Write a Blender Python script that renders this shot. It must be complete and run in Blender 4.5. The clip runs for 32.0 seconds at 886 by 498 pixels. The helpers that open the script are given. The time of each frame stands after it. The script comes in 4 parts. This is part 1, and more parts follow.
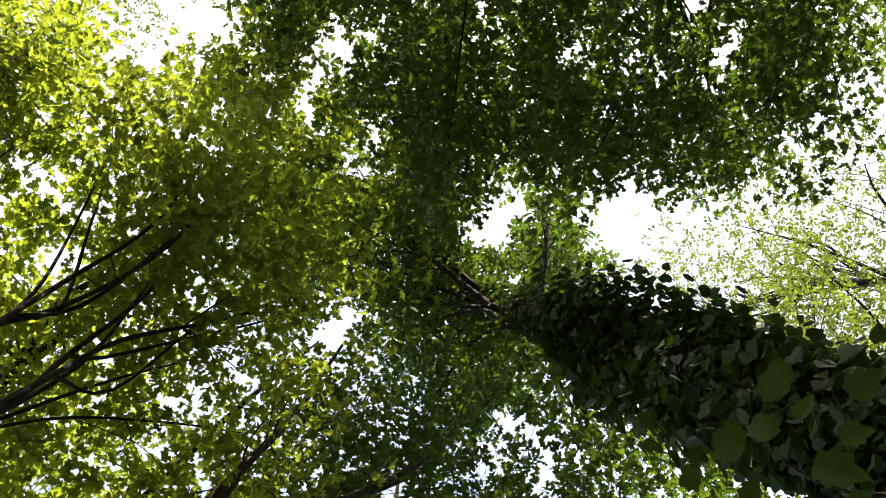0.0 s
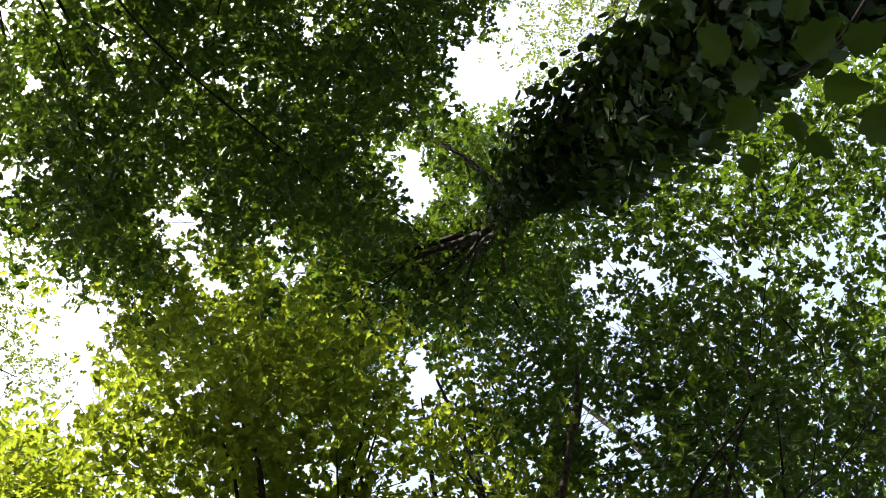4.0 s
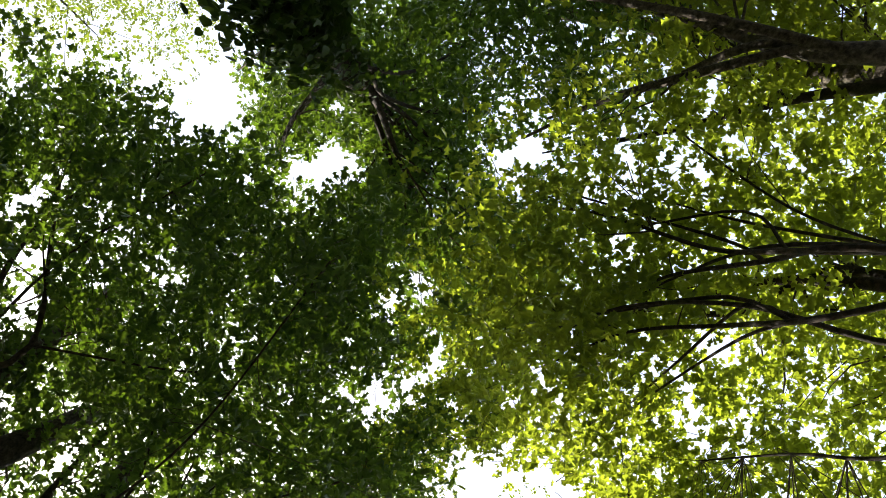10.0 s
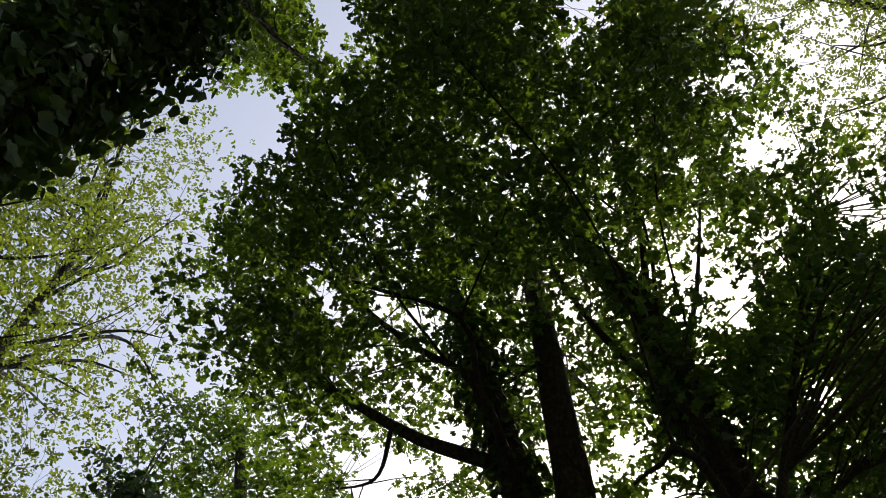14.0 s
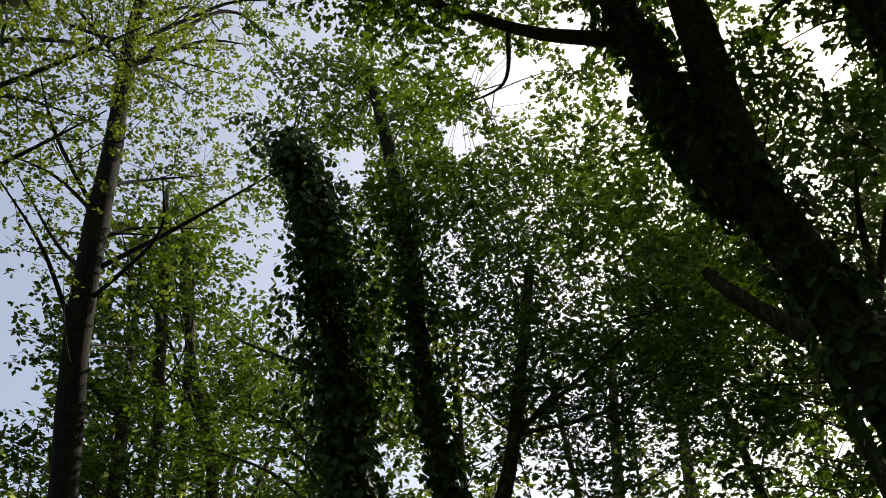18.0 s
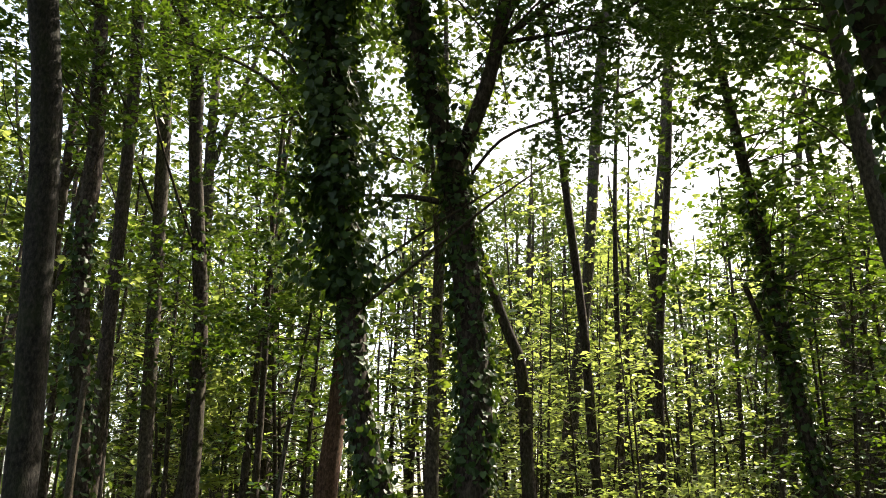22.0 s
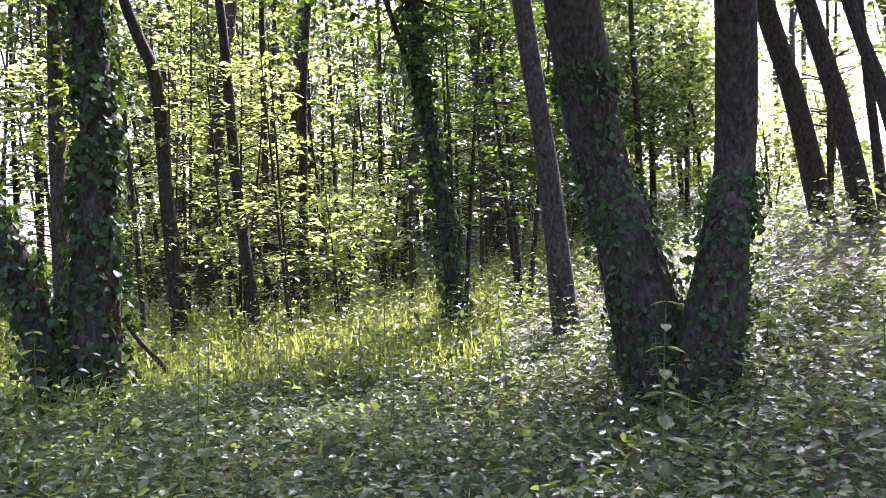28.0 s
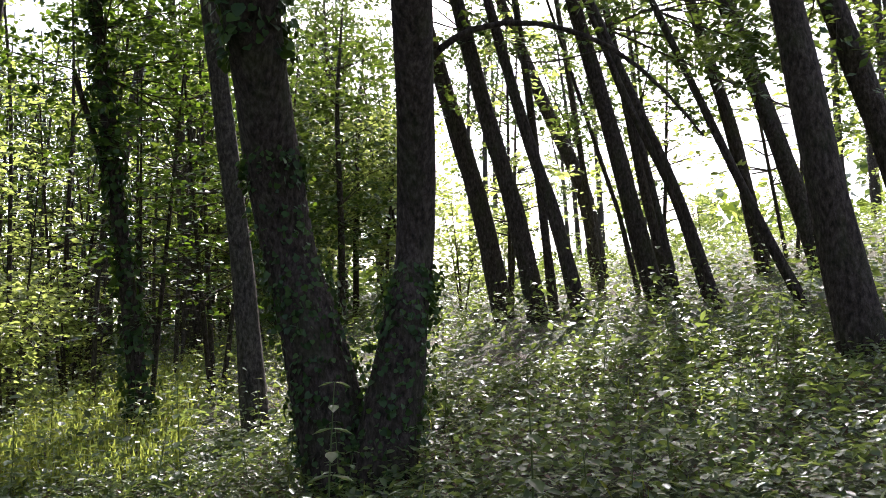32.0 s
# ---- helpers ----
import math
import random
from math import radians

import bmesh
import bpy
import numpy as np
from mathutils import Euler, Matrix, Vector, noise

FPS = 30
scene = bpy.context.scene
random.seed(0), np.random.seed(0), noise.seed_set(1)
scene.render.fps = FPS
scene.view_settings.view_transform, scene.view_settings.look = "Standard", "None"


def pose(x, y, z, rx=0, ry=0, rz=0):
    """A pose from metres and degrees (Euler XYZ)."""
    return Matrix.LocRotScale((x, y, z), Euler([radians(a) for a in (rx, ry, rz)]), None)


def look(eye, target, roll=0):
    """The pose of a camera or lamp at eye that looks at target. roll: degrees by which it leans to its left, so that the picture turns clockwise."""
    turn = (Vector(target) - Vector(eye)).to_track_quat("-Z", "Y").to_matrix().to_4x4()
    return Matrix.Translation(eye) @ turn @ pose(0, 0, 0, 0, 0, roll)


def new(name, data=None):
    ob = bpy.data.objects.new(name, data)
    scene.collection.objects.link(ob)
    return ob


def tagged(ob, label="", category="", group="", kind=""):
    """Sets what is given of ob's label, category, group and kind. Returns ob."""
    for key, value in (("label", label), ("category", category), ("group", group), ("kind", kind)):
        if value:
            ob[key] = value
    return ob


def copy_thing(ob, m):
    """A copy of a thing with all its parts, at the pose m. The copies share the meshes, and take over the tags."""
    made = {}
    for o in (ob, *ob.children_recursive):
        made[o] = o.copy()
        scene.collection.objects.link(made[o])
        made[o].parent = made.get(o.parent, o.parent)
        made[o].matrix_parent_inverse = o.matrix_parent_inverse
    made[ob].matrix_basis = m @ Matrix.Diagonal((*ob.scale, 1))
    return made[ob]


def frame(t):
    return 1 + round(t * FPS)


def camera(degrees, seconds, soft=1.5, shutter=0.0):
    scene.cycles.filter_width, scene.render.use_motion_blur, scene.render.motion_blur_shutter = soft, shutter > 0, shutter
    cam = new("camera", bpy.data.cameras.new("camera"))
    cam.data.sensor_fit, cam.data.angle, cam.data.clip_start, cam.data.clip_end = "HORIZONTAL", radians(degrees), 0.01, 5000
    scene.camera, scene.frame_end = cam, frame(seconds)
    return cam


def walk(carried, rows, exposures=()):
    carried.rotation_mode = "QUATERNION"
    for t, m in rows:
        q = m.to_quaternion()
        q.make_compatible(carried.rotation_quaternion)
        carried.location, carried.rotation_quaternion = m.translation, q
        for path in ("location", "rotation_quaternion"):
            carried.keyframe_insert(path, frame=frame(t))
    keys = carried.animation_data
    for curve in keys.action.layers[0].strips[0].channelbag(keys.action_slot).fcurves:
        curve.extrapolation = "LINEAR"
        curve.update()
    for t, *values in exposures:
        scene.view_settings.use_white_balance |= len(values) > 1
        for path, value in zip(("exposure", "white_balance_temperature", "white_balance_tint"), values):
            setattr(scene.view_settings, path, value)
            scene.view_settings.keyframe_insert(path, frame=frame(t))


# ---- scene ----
cam = camera(55.0, 32.0, soft=0.5)
# seconds, place in metres, turn in degrees
ROWS = [
    (0, -0.112, -0.349, 1.784, 179.16, 5.95, 126.61),
    (0.5, -0.109, -0.351, 1.780, 179.32, 6.16, 132.29),
    (1, -0.106, -0.349, 1.783, 179.68, 6.46, 138.12),
    (1.5, -0.103, -0.350, 1.782, -178.81, 7.18, 150.73),
    (2, -0.094, -0.347, 1.784, -177.50, 7.47, 159.09),
    (2.5, -0.090, -0.347, 1.781, -177.55, 7.43, 164.67),
    (3, -0.085, -0.345, 1.779, -177.02, 6.97, 171.20),
    (3.5, -0.078, -0.343, 1.777, -176.39, 6.61, 178.56),
    (5.5, -0.029, -0.265, 1.803, -174.72, 6.42, -160.35),
    (6, -0.031, -0.264, 1.808, -174.70, 5.92, -155.30),
    (6.5, -0.034, -0.262, 1.819, -175.69, 5.31, -148.26),
    (7, -0.038, -0.257, 1.825, -177.70, 4.34, -142.47),
    (7.5, -0.042, -0.253, 1.835, -177.47, 2.85, -128.03),
    (8, -0.044, -0.249, 1.840, -177.24, 2.00, -118.97),
    (8.5, -0.048, -0.243, 1.845, -178.62, 1.16, -111.49),
    (9, -0.053, -0.238, 1.847, -179.61, 0.90, -102.57),
    (9.5, -0.054, -0.235, 1.848, 179.31, -0.02, -94.49),
    (10, -0.058, -0.232, 1.851, 178.94, -0.27, -83.46),
    (10.5, -0.064, -0.228, 1.865, 176.26, -1.34, -71.59),
    (11, -0.067, -0.223, 1.879, 175.64, -1.10, -57.16),
    (11.5, -0.071, -0.220, 1.890, 175.07, -0.81, -49.77),
    (12, -0.075, -0.215, 1.903, 173.22, -1.01, -36.79),
    (12.5, -0.078, -0.213, 1.911, 172.69, -0.42, -26.58),
    (13, -0.082, -0.209, 1.925, 168.67, -0.15, -20.93),
    (13.5, -0.086, -0.206, 1.938, 162.75, 0.34, -8.19),
    (14, -0.085, -0.206, 1.935, 157.68, 1.33, -3.93),
    (14.5, -0.090, -0.204, 1.947, 153.33, 2.21, 2.34),
    (16.5, -0.149, -0.261, 1.894, 139.96, 2.50, 10.44),
    (17, -0.140, -0.251, 1.888, 136.74, 2.50, 10.88),
    (17.5, -0.109, -0.232, 1.844, 135.12, 2.11, 10.92),
    (18, -0.056, -0.155, 1.796, 132.76, 1.94, 11.29),
    (18.5, -0.055, -0.113, 1.734, 131.54, 1.62, 11.18),
    (19, -0.054, -0.048, 1.673, 126.80, 0.84, 10.61),
    (19.5, -0.054, -0.009, 1.642, 122.35, 0.23, 9.84),
    (20, -0.044, 0.014, 1.615, 118.88, -0.04, 9.23),
    (20.5, -0.043, 0.020, 1.585, 116.41, 0.01, 8.79),
    (21, -0.029, 0.010, 1.561, 114.10, -0.70, 8.52),
    (21.5, -0.009, 0.012, 1.549, 110.71, -0.88, 8.89),
    (22, -0.012, 0.034, 1.550, 108.30, -0.51, 8.99),
    (22.5, -0.012, 0.050, 1.543, 107.18, -0.21, 8.98),
    (23, -0.016, 0.061, 1.546, 105.26, -0.24, 8.46),
    (23.5, -0.017, 0.076, 1.527, 102.96, -0.41, 7.18),
    (24, -0.013, 0.014, 1.503, 102.15, -0.73, 6.28),
    (24.5, -0.012, 0.003, 1.509, 98.81, -0.48, 4.72),
    (25, -0.012, -0.005, 1.510, 96.82, -0.50, 3.53),
    (25.5, -0.008, -0.009, 1.507, 93.50, -0.33, 1.70),
    (26, -0.003, -0.003, 1.502, 88.32, 0.01, -0.03),
    (26.5, -0.008, 0.018, 1.504, 87.79, 1.26, -3.50),
    (28.5, 0.230, 0.254, 1.280, 91.22, 2.74, -14.94),
    (29, 0.246, 0.235, 1.265, 92.37, 2.80, -16.19),
    (29.5, 0.271, 0.228, 1.248, 92.46, 3.05, -20.53),
    (30, 0.298, 0.228, 1.234, 92.38, 3.86, -23.35),
    (30.5, 0.313, 0.221, 1.229, 94.37, 2.72, -26.68),
    (31, 0.326, 0.208, 1.222, 95.99, 1.80, -28.30),
    (31.5, 0.336, 0.191, 1.221, 95.99, 2.03, -30.21),
    (32, 0.367, 0.202, 1.213, 95.97, 2.15, -32.76),
]
EXPOSURES = [(0.0, 1.65, 6600, 16), (2.0, 1.45, 6500, 12), (7.0, 1.8, 6500, 11), (10.0, 1.75, 6700, 10), (13.0, 0.75, 6700, 11), (16.0, 0.2, 6750, 11), (19.0, 0.35, 6800, 10), (20.0, 0.65, 6700, 10), (21.0, 1.25, 7050, 9), (23.0, 1.85, 7000, 11), (26.0, 2.8, 6100, 34), (29.0, 2.65, 5400, 38), (30.0, 2.5, 5300, 37), (31.0, 1.85, 5600, 28), (32.0, 1.65, 6000, 22)]
walk(cam, [(t, pose(x, y, z, rx, ry, rz)) for t, x, y, z, rx, ry, rz in ROWS], EXPOSURES)

# ---- sky and sun ----
SUN_AZ, SUN_EL = radians(40), radians(44)
world = bpy.data.worlds.new("sky")
scene.world = world
world.use_nodes = True
wn = world.node_tree
sky = wn.nodes.new("ShaderNodeTexSky")
sky.sky_type, sky.sun_disc, sky.sun_elevation, sky.sun_rotation = "NISHITA", False, SUN_EL, SUN_AZ
sky.air_density, sky.dust_density, sky.ozone_density = 1.0, 4.0, 1.2
wn.nodes["Background"].inputs["Strength"].default_value = 0.17
veil = wn.nodes.new("ShaderNodeMix")
veil.data_type = "RGBA"
veil.inputs["Factor"].default_value = 0.18
veil.inputs["B"].default_value = (4.9, 4.95, 5.0, 1)
wn.links.new(sky.outputs["Color"], veil.inputs["A"])
wn.links.new(veil.outputs["Result"], wn.nodes["Background"].inputs["Color"])
sun_dir = Vector((math.sin(SUN_AZ) * math.cos(SUN_EL), math.cos(SUN_AZ) * math.cos(SUN_EL), math.sin(SUN_EL)))
sun = new("sun", bpy.data.lights.new("sun", "SUN"))
sun.data.energy, sun.data.angle, sun.data.color = 5.0, radians(0.55), (1.0, 0.95, 0.85)
sun.matrix_world = look(sun_dir * 80, (0, 0, 0))


# ---- materials ----
def material(name):
    m = bpy.data.materials.new(name)
    m.use_nodes = True
    return m, m.node_tree.nodes, m.node_tree.links


def ramp(nodes, links, source, stops):
    r = nodes.new("ShaderNodeValToRGB")
    while len(r.color_ramp.elements) < len(stops):
        r.color_ramp.elements.new(0.5)
    for e, (p, c) in zip(r.color_ramp.elements, stops):
        e.position, e.color = p, (*c, 1)
    links.new(source, r.inputs["Fac"])
    return r.outputs["Color"]


def noise_tex(nodes, links, scale, detail=4.0, stretch=(1, 1, 1), rough=0.55):
    co = nodes.new("ShaderNodeTexCoord")
    mp = nodes.new("ShaderNodeMapping")
    mp.inputs["Scale"].default_value = stretch
    links.new(co.outputs["Object"], mp.inputs["Vector"])
    n = nodes.new("ShaderNodeTexNoise")
    n.inputs["Scale"].default_value, n.inputs["Detail"].default_value, n.inputs["Roughness"].default_value = scale, detail, rough
    links.new(mp.outputs["Vector"], n.inputs["Vector"])
    return n


def leaf_material(name, dark, mid, light, through_colour, amount=0.5, rough=0.45):
    """A leaf: each one has a shade of its own, and lets part of the light through."""
    m, nodes, links = material(name)
    geo = nodes.new("ShaderNodeNewGeometry")
    col = ramp(nodes, links, geo.outputs["Random Per Island"], [(0.0, dark), (0.55, mid), (1.0, light)])
    n = noise_tex(nodes, links, 35.0, 3.0)
    mixc = nodes.new("ShaderNodeMix")
    mixc.data_type, mixc.blend_type = "RGBA", "MULTIPLY"
    mixc.inputs["Factor"].default_value = 0.5
    links.new(col, mixc.inputs["A"])
    links.new(ramp(nodes, links, n.outputs["Fac"], [(0.3, (0.55, 0.55, 0.5)), (0.7, (1.2, 1.2, 1.1))]), mixc.inputs["B"])
    p = nodes["Principled BSDF"]
    p.inputs["Roughness"].default_value = rough
    p.inputs["Specular IOR Level"].default_value = 0.35
    links.new(mixc.outputs["Result"], p.inputs["Base Color"])
    tr = nodes.new("ShaderNodeBsdfTranslucent")
    d2 = tuple(c * 0.55 for c in through_colour)
    links.new(ramp(nodes, links, geo.outputs["Random Per Island"], [(0.0, d2), (1.0, through_colour)]), tr.inputs["Color"])
    mix = nodes.new("ShaderNodeMixShader")
    mix.inputs["Fac"].default_value = amount
    links.new(p.outputs["BSDF"], mix.inputs[1])
    links.new(tr.outputs["BSDF"], mix.inputs[2])
    links.new(mix.outputs["Shader"], nodes["Material Output"].inputs["Surface"])
    return m


def bark_material(name, dark, mid, light, moss=0.3, scale=1.0):
    m, nodes, links = material(name)
    n1 = noise_tex(nodes, links, 30.0 * scale, 8.0, (1, 1, 0.5), 0.66)
    n2 = noise_tex(nodes, links, 5.0, 5.0, (1, 1, 0.5))
    base = ramp(nodes, links, n1.outputs["Fac"], [(0.36, dark), (0.5, mid), (0.66, light)])
    mx = nodes.new("ShaderNodeMix")
    mx.data_type = "RGBA"
    mx.inputs["B"].default_value = (0.045, 0.06, 0.02, 1)
    mfac = ramp(nodes, links, n2.outputs["Fac"], [(0.48, (0, 0, 0)), (0.68, (moss, moss, moss))])
    links.new(mfac, mx.inputs["Factor"])
    links.new(base, mx.inputs["A"])
    p = nodes["Principled BSDF"]
    p.inputs["Roughness"].default_value = 0.9
    p.inputs["Specular IOR Level"].default_value = 0.15
    links.new(mx.outputs["Result"], p.inputs["Base Color"])
    b = nodes.new("ShaderNodeBump")
    b.inputs["Strength"].default_value, b.inputs["Distance"].default_value = 0.8, 0.02
    links.new(n1.outputs["Fac"], b.inputs["Height"])
    links.new(b.outputs["Normal"], p.inputs["Normal"])
    return m


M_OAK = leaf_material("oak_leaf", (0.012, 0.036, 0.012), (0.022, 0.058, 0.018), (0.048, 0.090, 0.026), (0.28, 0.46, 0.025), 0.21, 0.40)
M_FINE = leaf_material("fine_leaf", (0.03, 0.062, 0.014), (0.05, 0.088, 0.022), (0.085, 0.118, 0.032), (0.36, 0.47, 0.04), 0.29)
# Lighter and yellower than the oak: sunlight is put into this leaf colour.
M_MAPLE_LIT = leaf_material("lit_maple_leaf", (0.024, 0.056, 0.012), (0.042, 0.086, 0.018), (0.07, 0.115, 0.024), (0.46, 0.56, 0.035), 0.5, 0.36)
# Raised towards pale yellow: sunlight on the leaves is put into their colour.
M_HAZEL_LIT = leaf_material("lit_hazel_leaf", (0.05, 0.09, 0.02), (0.10, 0.145, 0.04), (0.17, 0.20, 0.075), (0.56, 0.66, 0.14), 0.5)
M_IVY = leaf_material("ivy_leaf", (0.012, 0.034, 0.008), (0.024, 0.056, 0.012), (0.046, 0.085, 0.018), (0.15, 0.25, 0.02), 0.16, 0.55)
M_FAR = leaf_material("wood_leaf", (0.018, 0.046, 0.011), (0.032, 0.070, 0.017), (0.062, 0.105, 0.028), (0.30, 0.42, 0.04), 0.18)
M_HERB = leaf_material("herb_leaf", (0.012, 0.032, 0.010), (0.040, 0.075, 0.024), (0.14, 0.17, 0.08), (0.36, 0.46, 0.08), 0.34, 0.38)
M_LITTER = leaf_material("fallen_leaf", (0.045, 0.026, 0.015), (0.10, 0.062, 0.036), (0.19, 0.13, 0.08), (0.20, 0.12, 0.05), 0.12, 0.6)
M_GRASS = leaf_material("grass_blade", (0.06, 0.10, 0.02), (0.11, 0.15, 0.035), (0.18, 0.2, 0.07), (0.55, 0.62, 0.10), 0.5)
M_BARK = bark_material("oak_bark", (0.015, 0.011, 0.009), (0.042, 0.031, 0.025), (0.090, 0.070, 0.057), 0.3)
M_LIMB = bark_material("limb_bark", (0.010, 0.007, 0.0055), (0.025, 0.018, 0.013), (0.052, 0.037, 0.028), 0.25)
M_BARK2 = bark_material("alder_bark", (0.020, 0.016, 0.013), (0.055, 0.044, 0.035), (0.115, 0.094, 0.076), 0.2)
M_RED = bark_material("red_bark", (0.028, 0.015, 0.010), (0.070, 0.038, 0.024), (0.13, 0.075, 0.05), 0.1)
M_TWIG = bark_material("twig_bark", (0.025, 0.02, 0.014), (0.05, 0.04, 0.028), (0.09, 0.07, 0.05), 0.2, 2.0)
# Near black: the canopy's shade and backlight are put into the bark colour.
M_DARK = bark_material("shaded_poplar_bark", (0.008, 0.007, 0.006), (0.020, 0.018, 0.015), (0.042, 0.037, 0.032), 0.2)


# ---- mesh tools ----
rng = np.random.default_rng(7)


def mesh_np(name, verts, faces, mat, smooth=False):
    """A mesh from an array of places and an array of faces, all with as many corners."""
    me = bpy.data.meshes.new(name)
    n, k = faces.shape
    me.vertices.add(len(verts))
    me.vertices.foreach_set("co", np.ascontiguousarray(verts, dtype=np.float32).ravel())
    me.loops.add(n * k)
    me.loops.foreach_set("vertex_index", np.ascontiguousarray(faces, dtype=np.int32).ravel())
    me.polygons.add(n)
    me.polygons.foreach_set("loop_start", np.arange(0, n * k, k, dtype=np.int32))
    if smooth:
        me.polygons.foreach_set("use_smooth", np.ones(n, dtype=bool))
    me.materials.append(mat)
    me.update(calc_edges=True)
    return me


def part(name, me, parent, label=""):
    ob = new(name, me)
    ob.parent = parent
    if label:
        ob["label"] = label
    return ob


def thing(name, at, label, category, group="", kind=""):
    ob = new(name)
    ob.empty_display_size = 0.2
    ob.location = at
    return tagged(ob, label, category, group, kind)


def spline(points, step=0.18):
    """A smooth line through points (x, y, z, radius)."""
    p = np.array(points, float)
    if len(p) == 2:
        p = np.array([p[0], (p[0] + p[1]) / 2, p[1]])
    ext = np.vstack([2 * p[0] - p[1], p, 2 * p[-1] - p[-2]])
    out = []
    for i in range(len(p) - 1):
        a, b, c, d = ext[i:i + 4]
        n = max(2, int(np.linalg.norm(c[:3] - b[:3]) / step))
        u = np.linspace(0, 1, n, endpoint=False)[:, None]
        out.append(0.5 * (2 * b + (c - a) * u + (2 * a - 5 * b + 4 * c - d) * u**2 + (3 * b - a - 3 * c + d) * u**3))
    return np.vstack(out + [p[-1:]])


def tube(line, sides=12, rough=0.0, seed=0.0):
    """Places and faces of a tapered round stem along a line of (x, y, z, radius)."""
    c, r = line[:, :3], np.maximum(line[:, 3], 0.002)
    tan = np.gradient(c, axis=0)
    tan /= np.linalg.norm(tan, axis=1)[:, None] + 1e-9
    ref = np.where(np.abs(tan[:, 2:3]) > 0.9, np.array([[1.0, 0, 0]]), np.array([[0, 0, 1.0]]))
    u = np.cross(ref, tan)
    for i in range(1, len(u)):
        u[i] = u[i - 1] - tan[i] * (u[i - 1] @ tan[i])
        u[i] /= np.linalg.norm(u[i]) + 1e-9
    u[0] /= np.linalg.norm(u[0]) + 1e-9
    v = np.cross(tan, u)
    a = np.linspace(0, 2 * np.pi, sides, endpoint=False)
    s = np.cumsum(np.r_[0, np.linalg.norm(np.diff(c, axis=0), axis=1)])
    wob = 1 + rough * (np.sin(3 * a[None] + 1.3 * s[:, None] + seed) * 0.5 + np.sin(5 * a[None] - 2.1 * s[:, None] + 2 * seed) * 0.35 + np.sin(2 * a[None] + 4.7 * s[:, None] + seed) * 0.4)
    rad = r[:, None] * wob
    verts = c[:, None] + rad[..., None] * (np.cos(a)[None, :, None] * u[:, None] + np.sin(a)[None, :, None] * v[:, None])
    n = len(c)
    i, j = np.meshgrid(np.arange(n - 1), np.arange(sides), indexing="ij")
    j2 = (j + 1) % sides
    faces = np.stack([i * sides + j, i * sides + j2, (i + 1) * sides + j2, (i + 1) * sides + j], -1).reshape(-1, 4)
    return verts.reshape(-1, 3), faces


def join_tubes(tubes):
    vs, fs, k = [], [], 0
    for v, f in tubes:
        vs.append(v)
        fs.append(f + k)
        k += len(v)
    return np.vstack(vs), np.vstack(fs)


def mirrored(left, tip=1.0, fold=0.25):
    """A leaf outline from its left edge: places and two faces, folded a little along the midrib."""
    left = [(x, y, fold * abs(x)) for x, y in left]
    right = [(-x, y, z) for x, y, z in left]
    v = [(0, 0, 0), (0, tip, -0.06)] + left + right
    k = len(left)
    f = [[0, *range(k + 1, 1, -1)][:1] + [1] + list(range(k + 1, 1, -1)), [0] + list(range(k + 2, 2 * k + 2)) + [1]]
    return np.array(v, float), np.array(f)


OAK = mirrored([(-0.09, 0.30), (-0.30, 0.52), (-0.11, 0.66), (-0.25, 0.87)])
VINE = mirrored([(-0.12, 0.0), (-0.32, 0.04), (-0.30, 0.17), (-0.47, 0.34), (-0.35, 0.43), (-0.38, 0.63), (-0.20, 0.68), (-0.13, 0.86)])
OVAL = mirrored([(-0.25, 0.28), (-0.27, 0.62)])
SLIM = mirrored([(-0.17, 0.45)])
IVY = mirrored([(-0.30, -0.10), (-0.52, 0.20), (-0.42, 0.52)], 0.95, 0.15)
CARD = mirrored([(-0.3, 0.5)], 1.0, 0.2)
BLADE = mirrored([(-0.035, 0.35)], 1.0, 0.6)


def unit(v):
    return v / (np.linalg.norm(v, axis=1)[:, None] + 1e-9)


def leaves(name, shape, at, along, up, size, mat):
    """One mesh of many leaves: their places, the ways they point and face, and their lengths."""
    y = unit(along)
    z = unit(up - y * (up * y).sum(1)[:, None])
    x = np.cross(y, z)
    v, f = shape
    verts = at[:, None] + size[:, None, None] * (v[None, :, 0:1] * x[:, None] + v[None, :, 1:2] * y[:, None] + v[None, :, 2:3] * z[:, None])
    faces = f[None] + (np.arange(len(at)) * len(v))[:, None, None]
    return mesh_np(name, verts.reshape(-1, 3), faces.reshape(-1, f.shape[1]), mat)


def scatter(n):
    return rng.normal(size=(n, 3))


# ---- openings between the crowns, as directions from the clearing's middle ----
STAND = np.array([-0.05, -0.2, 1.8])
